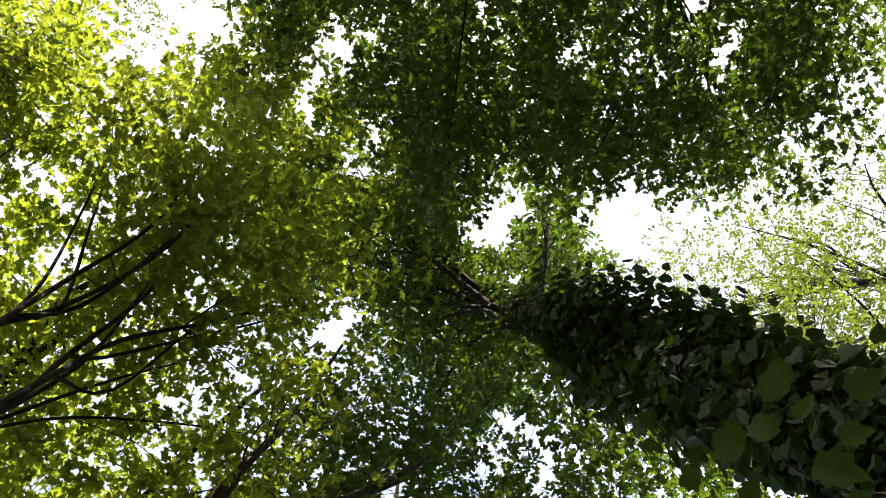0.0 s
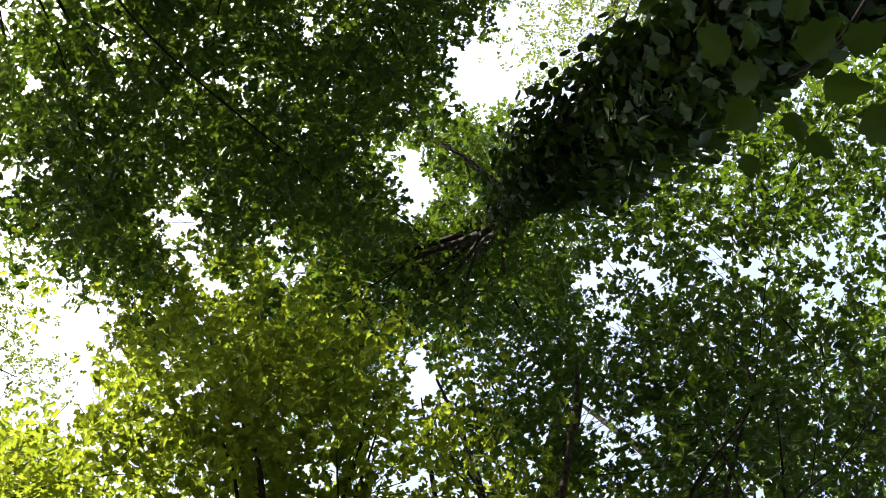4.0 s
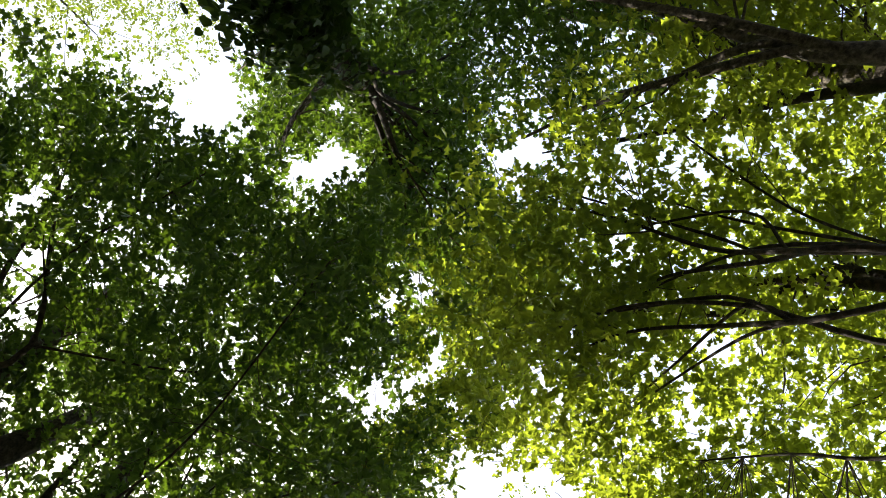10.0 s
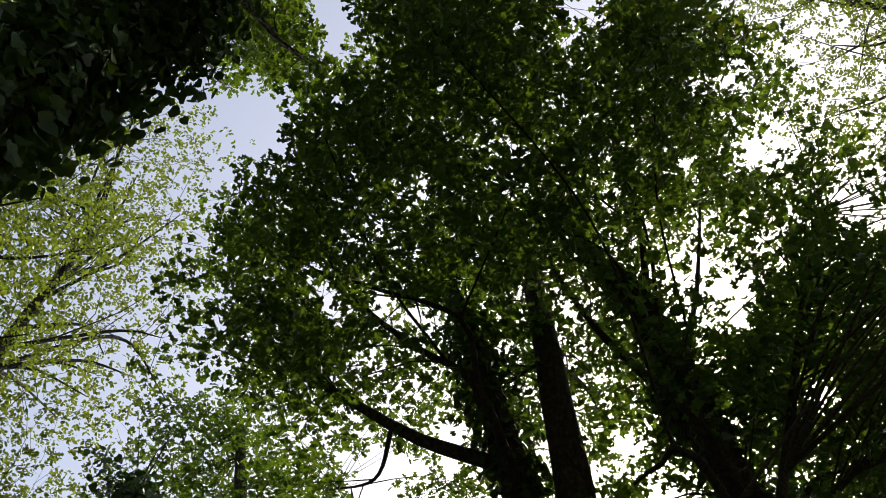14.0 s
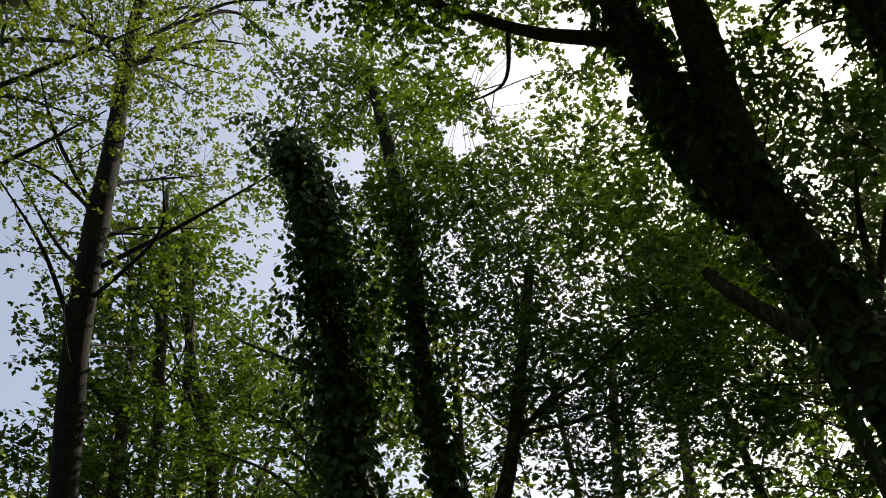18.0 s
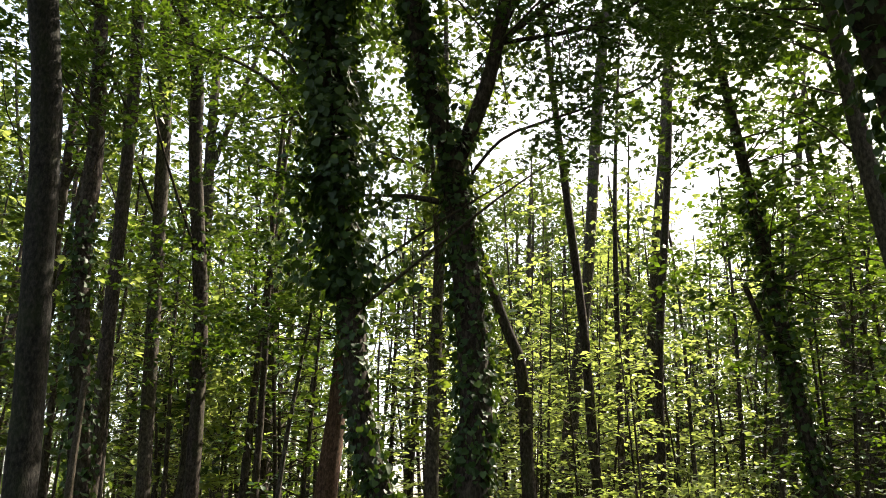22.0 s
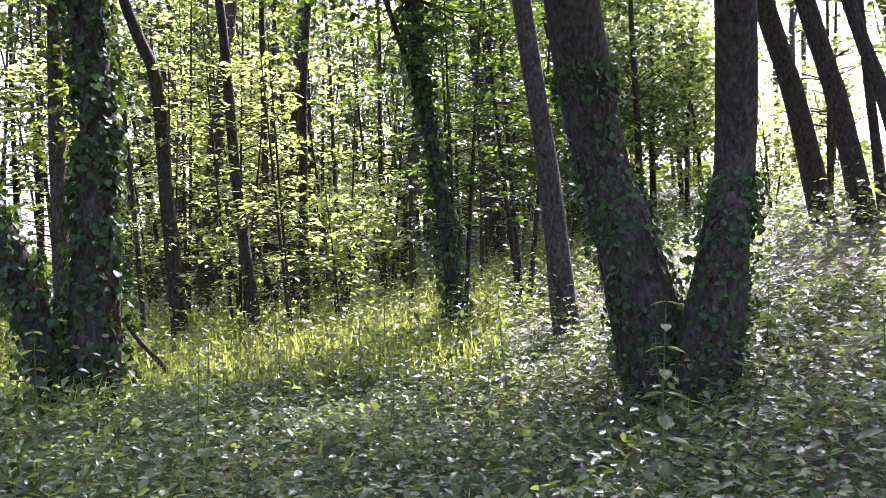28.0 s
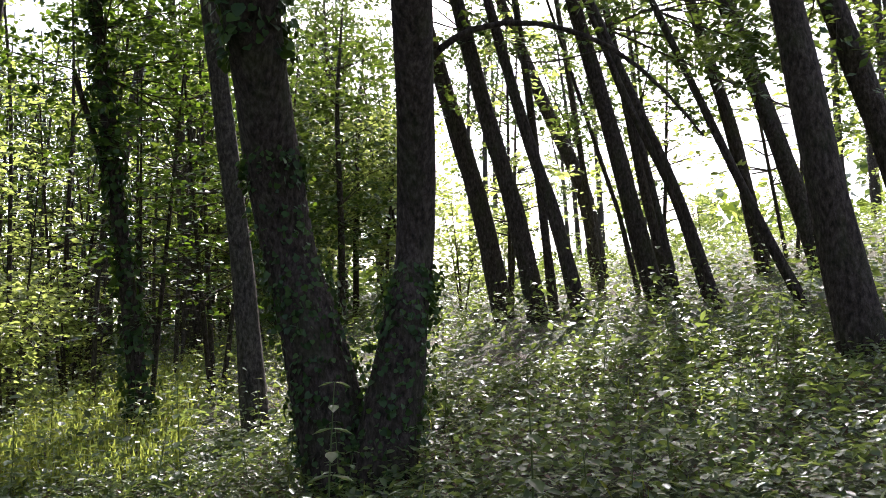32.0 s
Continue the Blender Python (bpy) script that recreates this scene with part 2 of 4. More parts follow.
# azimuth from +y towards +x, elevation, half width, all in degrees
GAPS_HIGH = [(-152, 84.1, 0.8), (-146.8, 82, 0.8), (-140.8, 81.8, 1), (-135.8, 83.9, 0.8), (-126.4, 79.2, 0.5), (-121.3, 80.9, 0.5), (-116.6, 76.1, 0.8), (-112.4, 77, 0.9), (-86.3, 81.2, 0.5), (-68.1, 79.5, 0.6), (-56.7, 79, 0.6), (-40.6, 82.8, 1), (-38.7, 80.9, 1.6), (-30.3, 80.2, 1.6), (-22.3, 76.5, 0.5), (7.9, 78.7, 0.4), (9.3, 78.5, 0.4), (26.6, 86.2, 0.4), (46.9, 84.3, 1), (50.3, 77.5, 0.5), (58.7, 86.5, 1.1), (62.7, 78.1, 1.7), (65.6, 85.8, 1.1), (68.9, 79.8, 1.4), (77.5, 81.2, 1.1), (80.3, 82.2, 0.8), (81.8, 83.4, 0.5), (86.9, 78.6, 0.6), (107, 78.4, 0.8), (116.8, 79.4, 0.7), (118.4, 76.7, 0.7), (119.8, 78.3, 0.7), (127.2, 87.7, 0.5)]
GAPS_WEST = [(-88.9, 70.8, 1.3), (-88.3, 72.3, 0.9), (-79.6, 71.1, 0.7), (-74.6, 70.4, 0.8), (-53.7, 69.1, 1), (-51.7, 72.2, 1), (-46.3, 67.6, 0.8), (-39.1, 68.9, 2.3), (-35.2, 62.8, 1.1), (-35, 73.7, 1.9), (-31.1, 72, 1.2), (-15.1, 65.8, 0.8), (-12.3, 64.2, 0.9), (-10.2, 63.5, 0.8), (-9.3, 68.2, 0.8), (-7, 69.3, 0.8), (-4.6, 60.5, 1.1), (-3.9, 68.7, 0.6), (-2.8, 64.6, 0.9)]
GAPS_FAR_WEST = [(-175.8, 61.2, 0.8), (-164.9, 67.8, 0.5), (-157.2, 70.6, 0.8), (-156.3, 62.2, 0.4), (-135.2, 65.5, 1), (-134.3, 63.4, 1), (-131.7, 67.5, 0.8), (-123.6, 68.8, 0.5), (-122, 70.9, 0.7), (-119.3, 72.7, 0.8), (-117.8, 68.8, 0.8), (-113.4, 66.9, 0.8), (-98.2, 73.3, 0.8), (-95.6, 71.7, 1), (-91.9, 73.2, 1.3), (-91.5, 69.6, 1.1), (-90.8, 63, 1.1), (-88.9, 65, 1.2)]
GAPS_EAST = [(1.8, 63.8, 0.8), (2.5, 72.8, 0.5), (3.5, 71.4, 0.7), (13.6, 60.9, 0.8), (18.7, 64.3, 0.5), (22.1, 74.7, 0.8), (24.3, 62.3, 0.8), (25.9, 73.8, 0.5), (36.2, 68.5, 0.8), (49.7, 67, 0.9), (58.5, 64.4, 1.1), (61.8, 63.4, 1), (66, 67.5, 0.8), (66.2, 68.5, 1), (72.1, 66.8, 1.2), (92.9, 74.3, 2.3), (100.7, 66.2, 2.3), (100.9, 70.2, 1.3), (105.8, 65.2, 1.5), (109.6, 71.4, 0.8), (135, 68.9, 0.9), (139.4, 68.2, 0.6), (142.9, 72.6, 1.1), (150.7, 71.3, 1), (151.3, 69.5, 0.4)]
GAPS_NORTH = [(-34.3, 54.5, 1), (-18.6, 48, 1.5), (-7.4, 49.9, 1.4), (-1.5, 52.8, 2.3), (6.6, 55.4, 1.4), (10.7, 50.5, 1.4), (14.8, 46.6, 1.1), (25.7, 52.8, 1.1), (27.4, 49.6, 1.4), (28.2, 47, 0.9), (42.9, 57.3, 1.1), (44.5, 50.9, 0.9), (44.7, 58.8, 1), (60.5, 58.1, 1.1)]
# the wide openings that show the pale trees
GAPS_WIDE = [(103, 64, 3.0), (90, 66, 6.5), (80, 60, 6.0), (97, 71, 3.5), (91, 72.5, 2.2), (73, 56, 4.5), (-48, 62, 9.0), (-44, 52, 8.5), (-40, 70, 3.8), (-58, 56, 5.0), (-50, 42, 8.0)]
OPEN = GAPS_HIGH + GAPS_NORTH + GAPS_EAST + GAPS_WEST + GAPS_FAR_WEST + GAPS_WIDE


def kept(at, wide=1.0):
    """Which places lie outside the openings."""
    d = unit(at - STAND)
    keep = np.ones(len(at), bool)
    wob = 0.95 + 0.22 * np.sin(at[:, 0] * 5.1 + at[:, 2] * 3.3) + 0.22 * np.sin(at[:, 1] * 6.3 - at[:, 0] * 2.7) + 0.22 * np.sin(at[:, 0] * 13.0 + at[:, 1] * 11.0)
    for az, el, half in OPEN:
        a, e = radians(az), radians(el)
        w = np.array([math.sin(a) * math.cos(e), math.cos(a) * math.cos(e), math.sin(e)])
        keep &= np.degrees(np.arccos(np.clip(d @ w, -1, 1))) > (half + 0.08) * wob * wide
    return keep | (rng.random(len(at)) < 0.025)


# ---- ground ----
def rise(x, y):
    """The height of the ground: level, with a bank to the east and a gentle unevenness."""
    s = np.asarray(x, float) - 2.2
    bank = 0.22 * np.log1p(np.exp(np.clip(2 * s, -40, 40))) / 2
    bank = np.where(bank > 3.0, 3.0 + 2.0 * np.tanh((bank - 3.0) / 4.0), bank)
    return bank + 0.05 * np.sin(0.7 * x + 0.4) * np.sin(0.55 * y + 1.0) - 0.03


def build_ground():
    g = np.r_[-400, -200, -110, np.linspace(-60, 60, 161), 110, 200, 400]
    xx, yy = np.meshgrid(g, g, indexing="ij")
    zz = rise(xx, yy)
    n = len(g)
    i, j = np.meshgrid(np.arange(n - 1), np.arange(n - 1), indexing="ij")
    f = np.stack([i * n + j, (i + 1) * n + j, (i + 1) * n + j + 1, i * n + j + 1], -1).reshape(-1, 4)
    m, nodes, links = material("forest_soil")
    n1, n2 = noise_tex(nodes, links, 1.3, 5.0), noise_tex(nodes, links, 28.0, 5.0)
    mx = nodes.new("ShaderNodeMix")
    mx.data_type = "RGBA"
    links.new(n2.outputs["Fac"], mx.inputs["Factor"])
    links.new(ramp(nodes, links, n1.outputs["Fac"], [(0.35, (0.03, 0.045, 0.014)), (0.65, (0.055, 0.04, 0.022))]), mx.inputs["A"])
    links.new(ramp(nodes, links, n1.outputs["Fac"], [(0.35, (0.05, 0.08, 0.02)), (0.65, (0.10, 0.075, 0.045))]), mx.inputs["B"])
    links.new(mx.outputs["Result"], nodes["Principled BSDF"].inputs["Base Color"])
    nodes["Principled BSDF"].inputs["Roughness"].default_value = 0.95
    b = nodes.new("ShaderNodeBump")
    b.inputs["Distance"].default_value = 0.05
    links.new(n2.outputs["Fac"], b.inputs["Height"])
    links.new(b.outputs["Normal"], nodes["Principled BSDF"].inputs["Normal"])
    ob = new("ground", mesh_np("ground", np.stack([xx, yy, zz], -1).reshape(-1, 3), f, m, True))
    tagged(ob, "dark woodland soil under a thick cover of herbs", "ground", kind="structure")


build_ground()

# ---- stems of the trees, as places and radii ----
STEMS = dict(
    pairL=[(-1.55, 8.96, 0.10, 0.155), (-1.91, 8.89, 1.48, 0.147), (-2.24, 8.81, 2.47, 0.134), (-2.43, 8.77, 3.75, 0.140), (-2.59, 8.67, 4.99, 0.135), (-2.68, 8.07, 7.14, 0.145), (-2.97, 7.30, 9.70, 0.146), (-3.27, 6.95, 10.80, 0.129)],
    pairR=[(-1.24, 9.00, 0.09, 0.234), (-1.16, 9.02, 1.78, 0.197), (-1.10, 9.02, 2.85, 0.173), (-1.24, 9.03, 4.69, 0.152), (-1.39, 9.01, 5.63, 0.145)],
    pairR1=[(-1.36, 8.83, 5.55, 0.116), (-1.63, 8.47, 6.67, 0.099), (-1.74, 8.18, 7.68, 0.094), (-1.89, 7.62, 9.80, 0.100), (-2.05, 7.17, 11.17, 0.088), (-2.25, 6.93, 12.26, 0.059)],
    pairR2=[(-1.31, 8.86, 5.45, 0.097), (-0.90, 8.64, 6.40, 0.085), (-0.66, 8.41, 7.36, 0.074), (-0.32, 8.05, 8.95, 0.062)],
    tL=[(-5.92, 12.83, 0.09, 0.119), (-5.96, 12.81, 2.75, 0.114), (-6.06, 12.77, 4.80, 0.117), (-6.28, 12.44, 7.52, 0.115), (-6.24, 11.96, 9.13, 0.108), (-6.55, 11.38, 10.54, 0.079), (-6.74, 10.66, 12.19, 0.072)],
    red=[(-4.03, 13.02, 0.09, 0.216), (-3.88, 13.06, 2.08, 0.182), (-3.77, 13.10, 3.64, 0.138), (-3.66, 13.13, 6.29, 0.111), (-3.81, 13.12, 7.87, 0.099), (-3.79, 13.12, 10.58, 0.086)],
    L1=[(-5.97, 8.71, 1.39, 0.180), (-6.08, 8.63, 3.69, 0.172), (-6.14, 8.26, 6.32, 0.172), (-6.12, 7.56, 8.41, 0.168), (-5.99, 7.03, 10.13, 0.160), (-5.93, 6.78, 11.22, 0.137), (-5.89, 6.26, 13.66, 0.091), (-5.95, 6.10, 17.19, 0.065)],
    ivyL=[(-6.28, 10.82, 0.06, 0.145), (-6.71, 10.55, 3.87, 0.135), (-6.87, 10.51, 5.37, 0.135), (-6.88, 10.49, 6.88, 0.125), (-7.05, 10.37, 9.10, 0.098), (-7.07, 10.15, 10.10, 0.063)],
    L2=[(-7.45, 14.23, 1.36, 0.125), (-7.66, 14.12, 6.06, 0.130), (-7.56, 13.41, 9.72, 0.127), (-7.46, 12.51, 12.42, 0.100), (-7.61, 11.76, 14.83, 0.072)],
    L2c=[(-7.05, 11.55, 8.52, 0.101), (-7.01, 10.88, 10.70, 0.107), (-6.99, 10.24, 12.55, 0.092), (-7.04, 9.87, 13.82, 0.054)],
    sap=[(0.37, 13.32, 0.10, 0.089), (0.19, 13.32, 2.36, 0.079), (0.10, 13.32, 4.55, 0.070), (-0.08, 13.33, 6.77, 0.065)],
    farC=[(-0.72, 13.40, 0.09, 0.116), (-0.83, 13.40, 2.36, 0.106), (-0.90, 13.40, 3.97, 0.100), (-1.27, 13.37, 5.08, 0.082)],
    farC2=[(-0.58, 19.99, 0.40, 0.186), (-0.31, 20.00, 3.31, 0.172), (0.29, 20.00, 7.25, 0.136), (0.76, 20.00, 12.00, 0.147), (1.34, 19.97, 16.46, 0.112)],
    thin=[(1.29, 15.95, 0.22, 0.085), (1.39, 15.94, 3.05, 0.079), (1.49, 15.93, 4.83, 0.074), (1.87, 15.89, 8.19, 0.071)],
    pale=[(1.34, 19.95, 0.80, 0.199), (1.60, 19.93, 4.09, 0.171), (1.82, 19.92, 6.51, 0.161), (2.09, 19.91, 8.77, 0.163), (2.46, 19.86, 11.79, 0.144), (2.76, 19.82, 15.23, 0.092)],
    tA=[(2.99, 11.24, 0.28, 0.112), (2.85, 11.28, 1.85, 0.105), (2.72, 11.31, 2.97, 0.097), (2.49, 11.37, 5.29, 0.084)],
    tA_s=[(2.74, 11.31, 2.90, 0.052), (2.52, 11.36, 3.65, 0.041), (2.22, 11.42, 4.68, 0.038)],
    tB=[(3.67, 9.13, 0.42, 0.134), (3.56, 9.17, 2.09, 0.121), (3.41, 9.23, 3.67, 0.109), (3.23, 9.29, 5.43, 0.101), (3.11, 9.34, 7.47, 0.083), (2.96, 9.39, 8.48, 0.065)],
    f1=[(3.93, 19.61, 0.35, 0.169), (4.10, 19.57, 2.75, 0.155), (4.43, 19.50, 4.68, 0.129)],
    f2=[(6.30, 20.03, 0.93, 0.186), (6.13, 20.08, 3.45, 0.173), (6.03, 20.11, 5.04, 0.146)],
    f3=[(5.85, 12.72, 0.37, 0.085), (5.65, 12.80, 2.07, 0.076), (5.43, 12.90, 3.18, 0.068)],
    Vl=[(3.17, 5.97, 0.31, 0.291), (2.98, 6.06, 1.32, 0.247), (2.76, 6.16, 2.39, 0.229), (1.72, 4.75, 5.65, 0.210), (1.15, 4.30, 6.60, 0.191), (0.73, 3.73, 8.30, 0.137), (0.54, 3.60, 9.56, 0.113), (0.12, 3.65, 11.96, 0.092)],
    Vm=[(1.57, 4.55, 5.83, 0.177), (1.42, 4.24, 6.54, 0.146), (1.30, 3.71, 7.88, 0.139), (1.28, 3.40, 10.12, 0.101), (1.10, 3.46, 13.03, 0.069)],
    Vr=[(3.34, 5.65, 0.34, 0.219), (3.49, 5.56, 1.29, 0.166), (3.59, 5.50, 2.47, 0.142), (2.36, 3.47, 6.68, 0.143), (2.14, 3.28, 7.63, 0.142), (2.05, 2.97, 8.63, 0.123), (1.82, 3.01, 9.83, 0.102), (1.74, 3.05, 12.32, 0.071)],
    Varch_=[(3.49, 5.22, 3.12, 0.032), (3.58, 5.08, 3.25, 0.028), (3.75, 4.89, 3.36, 0.024), (4.09, 4.63, 3.37, 0.020), (4.52, 4.36, 3.18, 0.018), (4.88, 4.21, 2.86, 0.014), (5.14, 4.13, 2.56, 0.008)],
    Vstub_=[(1.39, 4.34, 4.82, 0.067), (1.15, 4.29, 5.05, 0.055), (0.96, 4.24, 5.25, 0.042), (0.90, 4.19, 5.33, 0.029)],
    Vjoin_=[(0.86, 3.96, 7.58, 0.069), (0.15, 3.95, 7.89, 0.053), (-0.30, 3.87, 8.15, 0.044), (-0.80, 3.74, 8.43, 0.033), (-1.14, 3.65, 8.68, 0.021)],
    pairbr_=[(-1.29, 9.03, 5.24, 0.045), (-0.80, 9.08, 5.89, 0.040), (-0.19, 9.11, 6.14, 0.033), (0.76, 9.08, 6.42, 0.027), (1.31, 9.01, 6.72, 0.013)],
    pairbr2_=[(-1.29, 9.03, 5.07, 0.039), (-1.84, 8.93, 5.18, 0.029), (-2.34, 8.82, 5.18, 0.016)],
    ln1=[(8.99, 11.70, 1.59, 0.176), (8.73, 11.89, 3.41, 0.169), (8.29, 12.20, 5.57, 0.152)],
    ln2=[(8.68, 10.42, 1.52, 0.152), (8.46, 10.60, 3.17, 0.145), (8.05, 10.90, 5.36, 0.130)],
    ln3=[(8.76, 9.55, 1.54, 0.111), (8.53, 9.76, 3.01, 0.104), (8.23, 10.01, 4.45, 0.089)],
    ln4=[(12.41, 12.95, 2.35, 0.164), (12.21, 13.14, 4.21, 0.155), (11.61, 13.67, 6.36, 0.136)],
    ln5=[(9.70, 8.95, 1.74, 0.140), (9.35, 9.31, 4.22, 0.127), (9.03, 9.61, 6.25, 0.113)],
    ln6=[(10.75, 9.66, 1.98, 0.085), (10.55, 9.88, 3.66, 0.078), (10.41, 10.03, 5.19, 0.070)],
    ln7=[(9.56, 7.90, 1.71, 0.068), (9.33, 8.17, 3.09, 0.066), (8.97, 8.56, 4.42, 0.056), (8.73, 8.79, 5.44, 0.048)],
    ln8=[(8.69, 5.91, 1.52, 0.062), (8.35, 6.38, 2.99, 0.051)],
    ln9=[(6.83, 4.01, 0.47, 0.175), (6.72, 4.18, 1.99, 0.163), (6.65, 4.29, 3.03, 0.144)],
    ln10=[(8.80, 4.57, 1.85, 0.137), (8.68, 4.80, 3.01, 0.136), (8.49, 5.13, 4.56, 0.129)],
    ln11=[(11.22, 7.36, 2.35, 0.143), (11.00, 7.69, 4.02, 0.130), (10.66, 8.14, 6.07, 0.118)],
    ln12=[(11.63, 8.51, 2.23, 0.113), (11.46, 8.74, 4.13, 0.107), (11.22, 9.05, 5.94, 0.091)],
    ln13=[(9.07, 10.49, 1.64, 0.073), (9.11, 10.72, 3.37, 0.066), (9.13, 10.96, 5.50, 0.067)],
    ln14=[(10.66, 11.07, 1.99, 0.062), (10.67, 11.34, 3.80, 0.056), (10.67, 11.62, 5.84, 0.057)],
    ln15=[(9.65, 8.52, 1.85, 0.051), (9.62, 8.85, 3.48, 0.047), (9.54, 9.22, 4.95, 0.048)],
    ln16=[(8.83, 7.17, 1.63, 0.055), (8.74, 7.59, 3.03, 0.050), (8.55, 8.09, 4.42, 0.051)],
    ln17=[(10.41, 9.91, 1.58, 0.040), (10.38, 10.23, 3.02, 0.037), (10.29, 10.60, 4.27, 0.037)],
    ivy_oak=[(-2.3, 0.75, -0.05, 0.30), (-2.25, 0.78, 2.5, 0.26), (-2.08, 0.82, 4.8, 0.23), (-1.8, 0.68, 7.0, 0.19), (-1.55, 0.45, 9.5, 0.115), (-1.3, 0.25, 11.5, 0.08), (-1.15, 0.15, 13.6, 0.03)],
    back_a=[(0.1, -4.2, -0.05, 0.24), (-0.3, -4.0, 3.0, 0.18), (-0.85, -3.45, 8.0, 0.13), (-1.35, -2.95, 9.3, 0.10), (-2.0, -2.1, 10.4, 0.07), (-2.5, -0.8, 11.4, 0.03)],
    back_b=[(0.3, -4.1, 0.3, 0.14), (0.5, -3.7, 4.0, 0.10), (0.6, -3.25, 7.0, 0.075), (0.55, -3.0, 8.2, 0.06), (0.85, -2.4, 8.7, 0.045), (0.65, -1.6, 9.2, 0.03), (0.75, -0.95, 9.8, 0.012)],
    back_c=[(0.4, -4.2, 0.3, 0.12), (0.75, -3.6, 5.0, 0.09), (0.6, -3.0, 7.6, 0.065), (0.62, -2.6, 8.6, 0.05), (0.8, -1.6, 9.0, 0.035), (0.9, -0.7, 9.6, 0.012)],
    back_d=[(-0.1, -4.4, 0.3, 0.12), (-0.5, -4.0, 5.0, 0.09), (-0.75, -2.9, 8.2, 0.06), (-0.7, -2.2, 9.0, 0.04), (-0.7, -1.2, 9.8, 0.012)],
    back_e=[(-4.6, -4.4, 0.0, 0.15), (-4.4, -4.0, 5.0, 0.12), (-4.0, -3.2, 9.0, 0.09), (-3.4, -2.4, 10.6, 0.06), (-2.8, -1.7, 12.0, 0.02)],
)


def base_z(x, y):
    return float(rise(np.array(x), np.array(y)))


def rooted(stem, flare=1.35):
    """The stem carried down into the ground, with a flared foot."""
    x, y, z, r = stem[0]
    g = base_z(x, y) - 0.12
    x2, y2, z2, _ = stem[1]
    if z - g < 0.6:
        sx, sy = (x2 - x) / max(0.5, z2 - z), (y2 - y) / max(0.5, z2 - z)
        return [(x - sx * (z - g), y - sy * (z - g), g, r * flare), (x + sx * (g + 0.35 - z), y + sy * (g + 0.35 - z), g + 0.35, r * 1.12)] + list(stem[1:])
    k = min(0.6, (z - g) / max(0.5, z2 - z) * 0.5)
    fx, fy = x - (x2 - x) * k, y - (y2 - y) * k
    return [(fx, fy, g, r * flare * 1.05), (fx, fy, g + 0.35, r * 1.15)] + list(stem)


def stem_part(name, stem, mat, tree, sides=14, rough=0.07, label=""):
    line = spline(stem)
    return part(name, mesh_np(name, *tube(line, sides, rough, rng.random() * 6), mat, True), tree, label)


def rosettes(tips, per, size, spread):
    """Leaves set in small stars round the twigs' tips: places, ways, faces and lengths."""
    n = len(tips) * per
    own = np.repeat(tips, per, axis=0)
    a = rng.random(n) * 2 * np.pi
    out = np.stack([np.cos(a), np.sin(a), rng.normal(size=n) * 0.28 - 0.1], 1)
    tilt = np.repeat(scatter(len(tips)) * 0.45, per, axis=0)
    at = own + out * size * 0.25 + scatter(n) * spread
    return at, out + tilt * 0.5, np.array([0, 0, 1.0]) + tilt + scatter(n) * 0.3, size * rng.uniform(0.6, 1.25, n)


def lobe_ends(blobs, clumps):
    blobs = np.array(blobs, float)
    vol = blobs[:, 3] * blobs[:, 4] * blobs[:, 5]
    pick = rng.choice(len(blobs), clumps, p=vol / vol.sum())
    d = unit(scatter(clumps)) * (rng.random((clumps, 1)) ** 0.45)
    return blobs[pick, :3] + d * blobs[pick, 3:]


def roof(*sectors):
    """Clumps of a closed canopy over the clearing: sectors of azimuths, elevations, heights and numbers."""
    out = []
    for az0, az1, el0, el1, z0, z1, n in sectors:
        az = np.radians(rng.uniform(az0, az1, n))
        el = np.arcsin(rng.uniform(math.sin(radians(el0)), math.sin(radians(el1)), n))
        z = rng.uniform(z0, z1, n)
        hd = (z - STAND[2]) / np.tan(el)
        out.append(np.stack([STAND[0] + hd * np.sin(az), STAND[1] + hd * np.cos(az), z], 1))
    out = np.vstack(out)
    rng.shuffle(out)
    # boughs gather their twigs into masses with gaps between
    heart = out[:max(1, len(out) // 7)]
    near = heart[np.linalg.norm(out[:, None] - heart[None], axis=2).argmin(1)]
    return out + (near - out) * rng.uniform(0.0, 0.55, (len(out), 1))


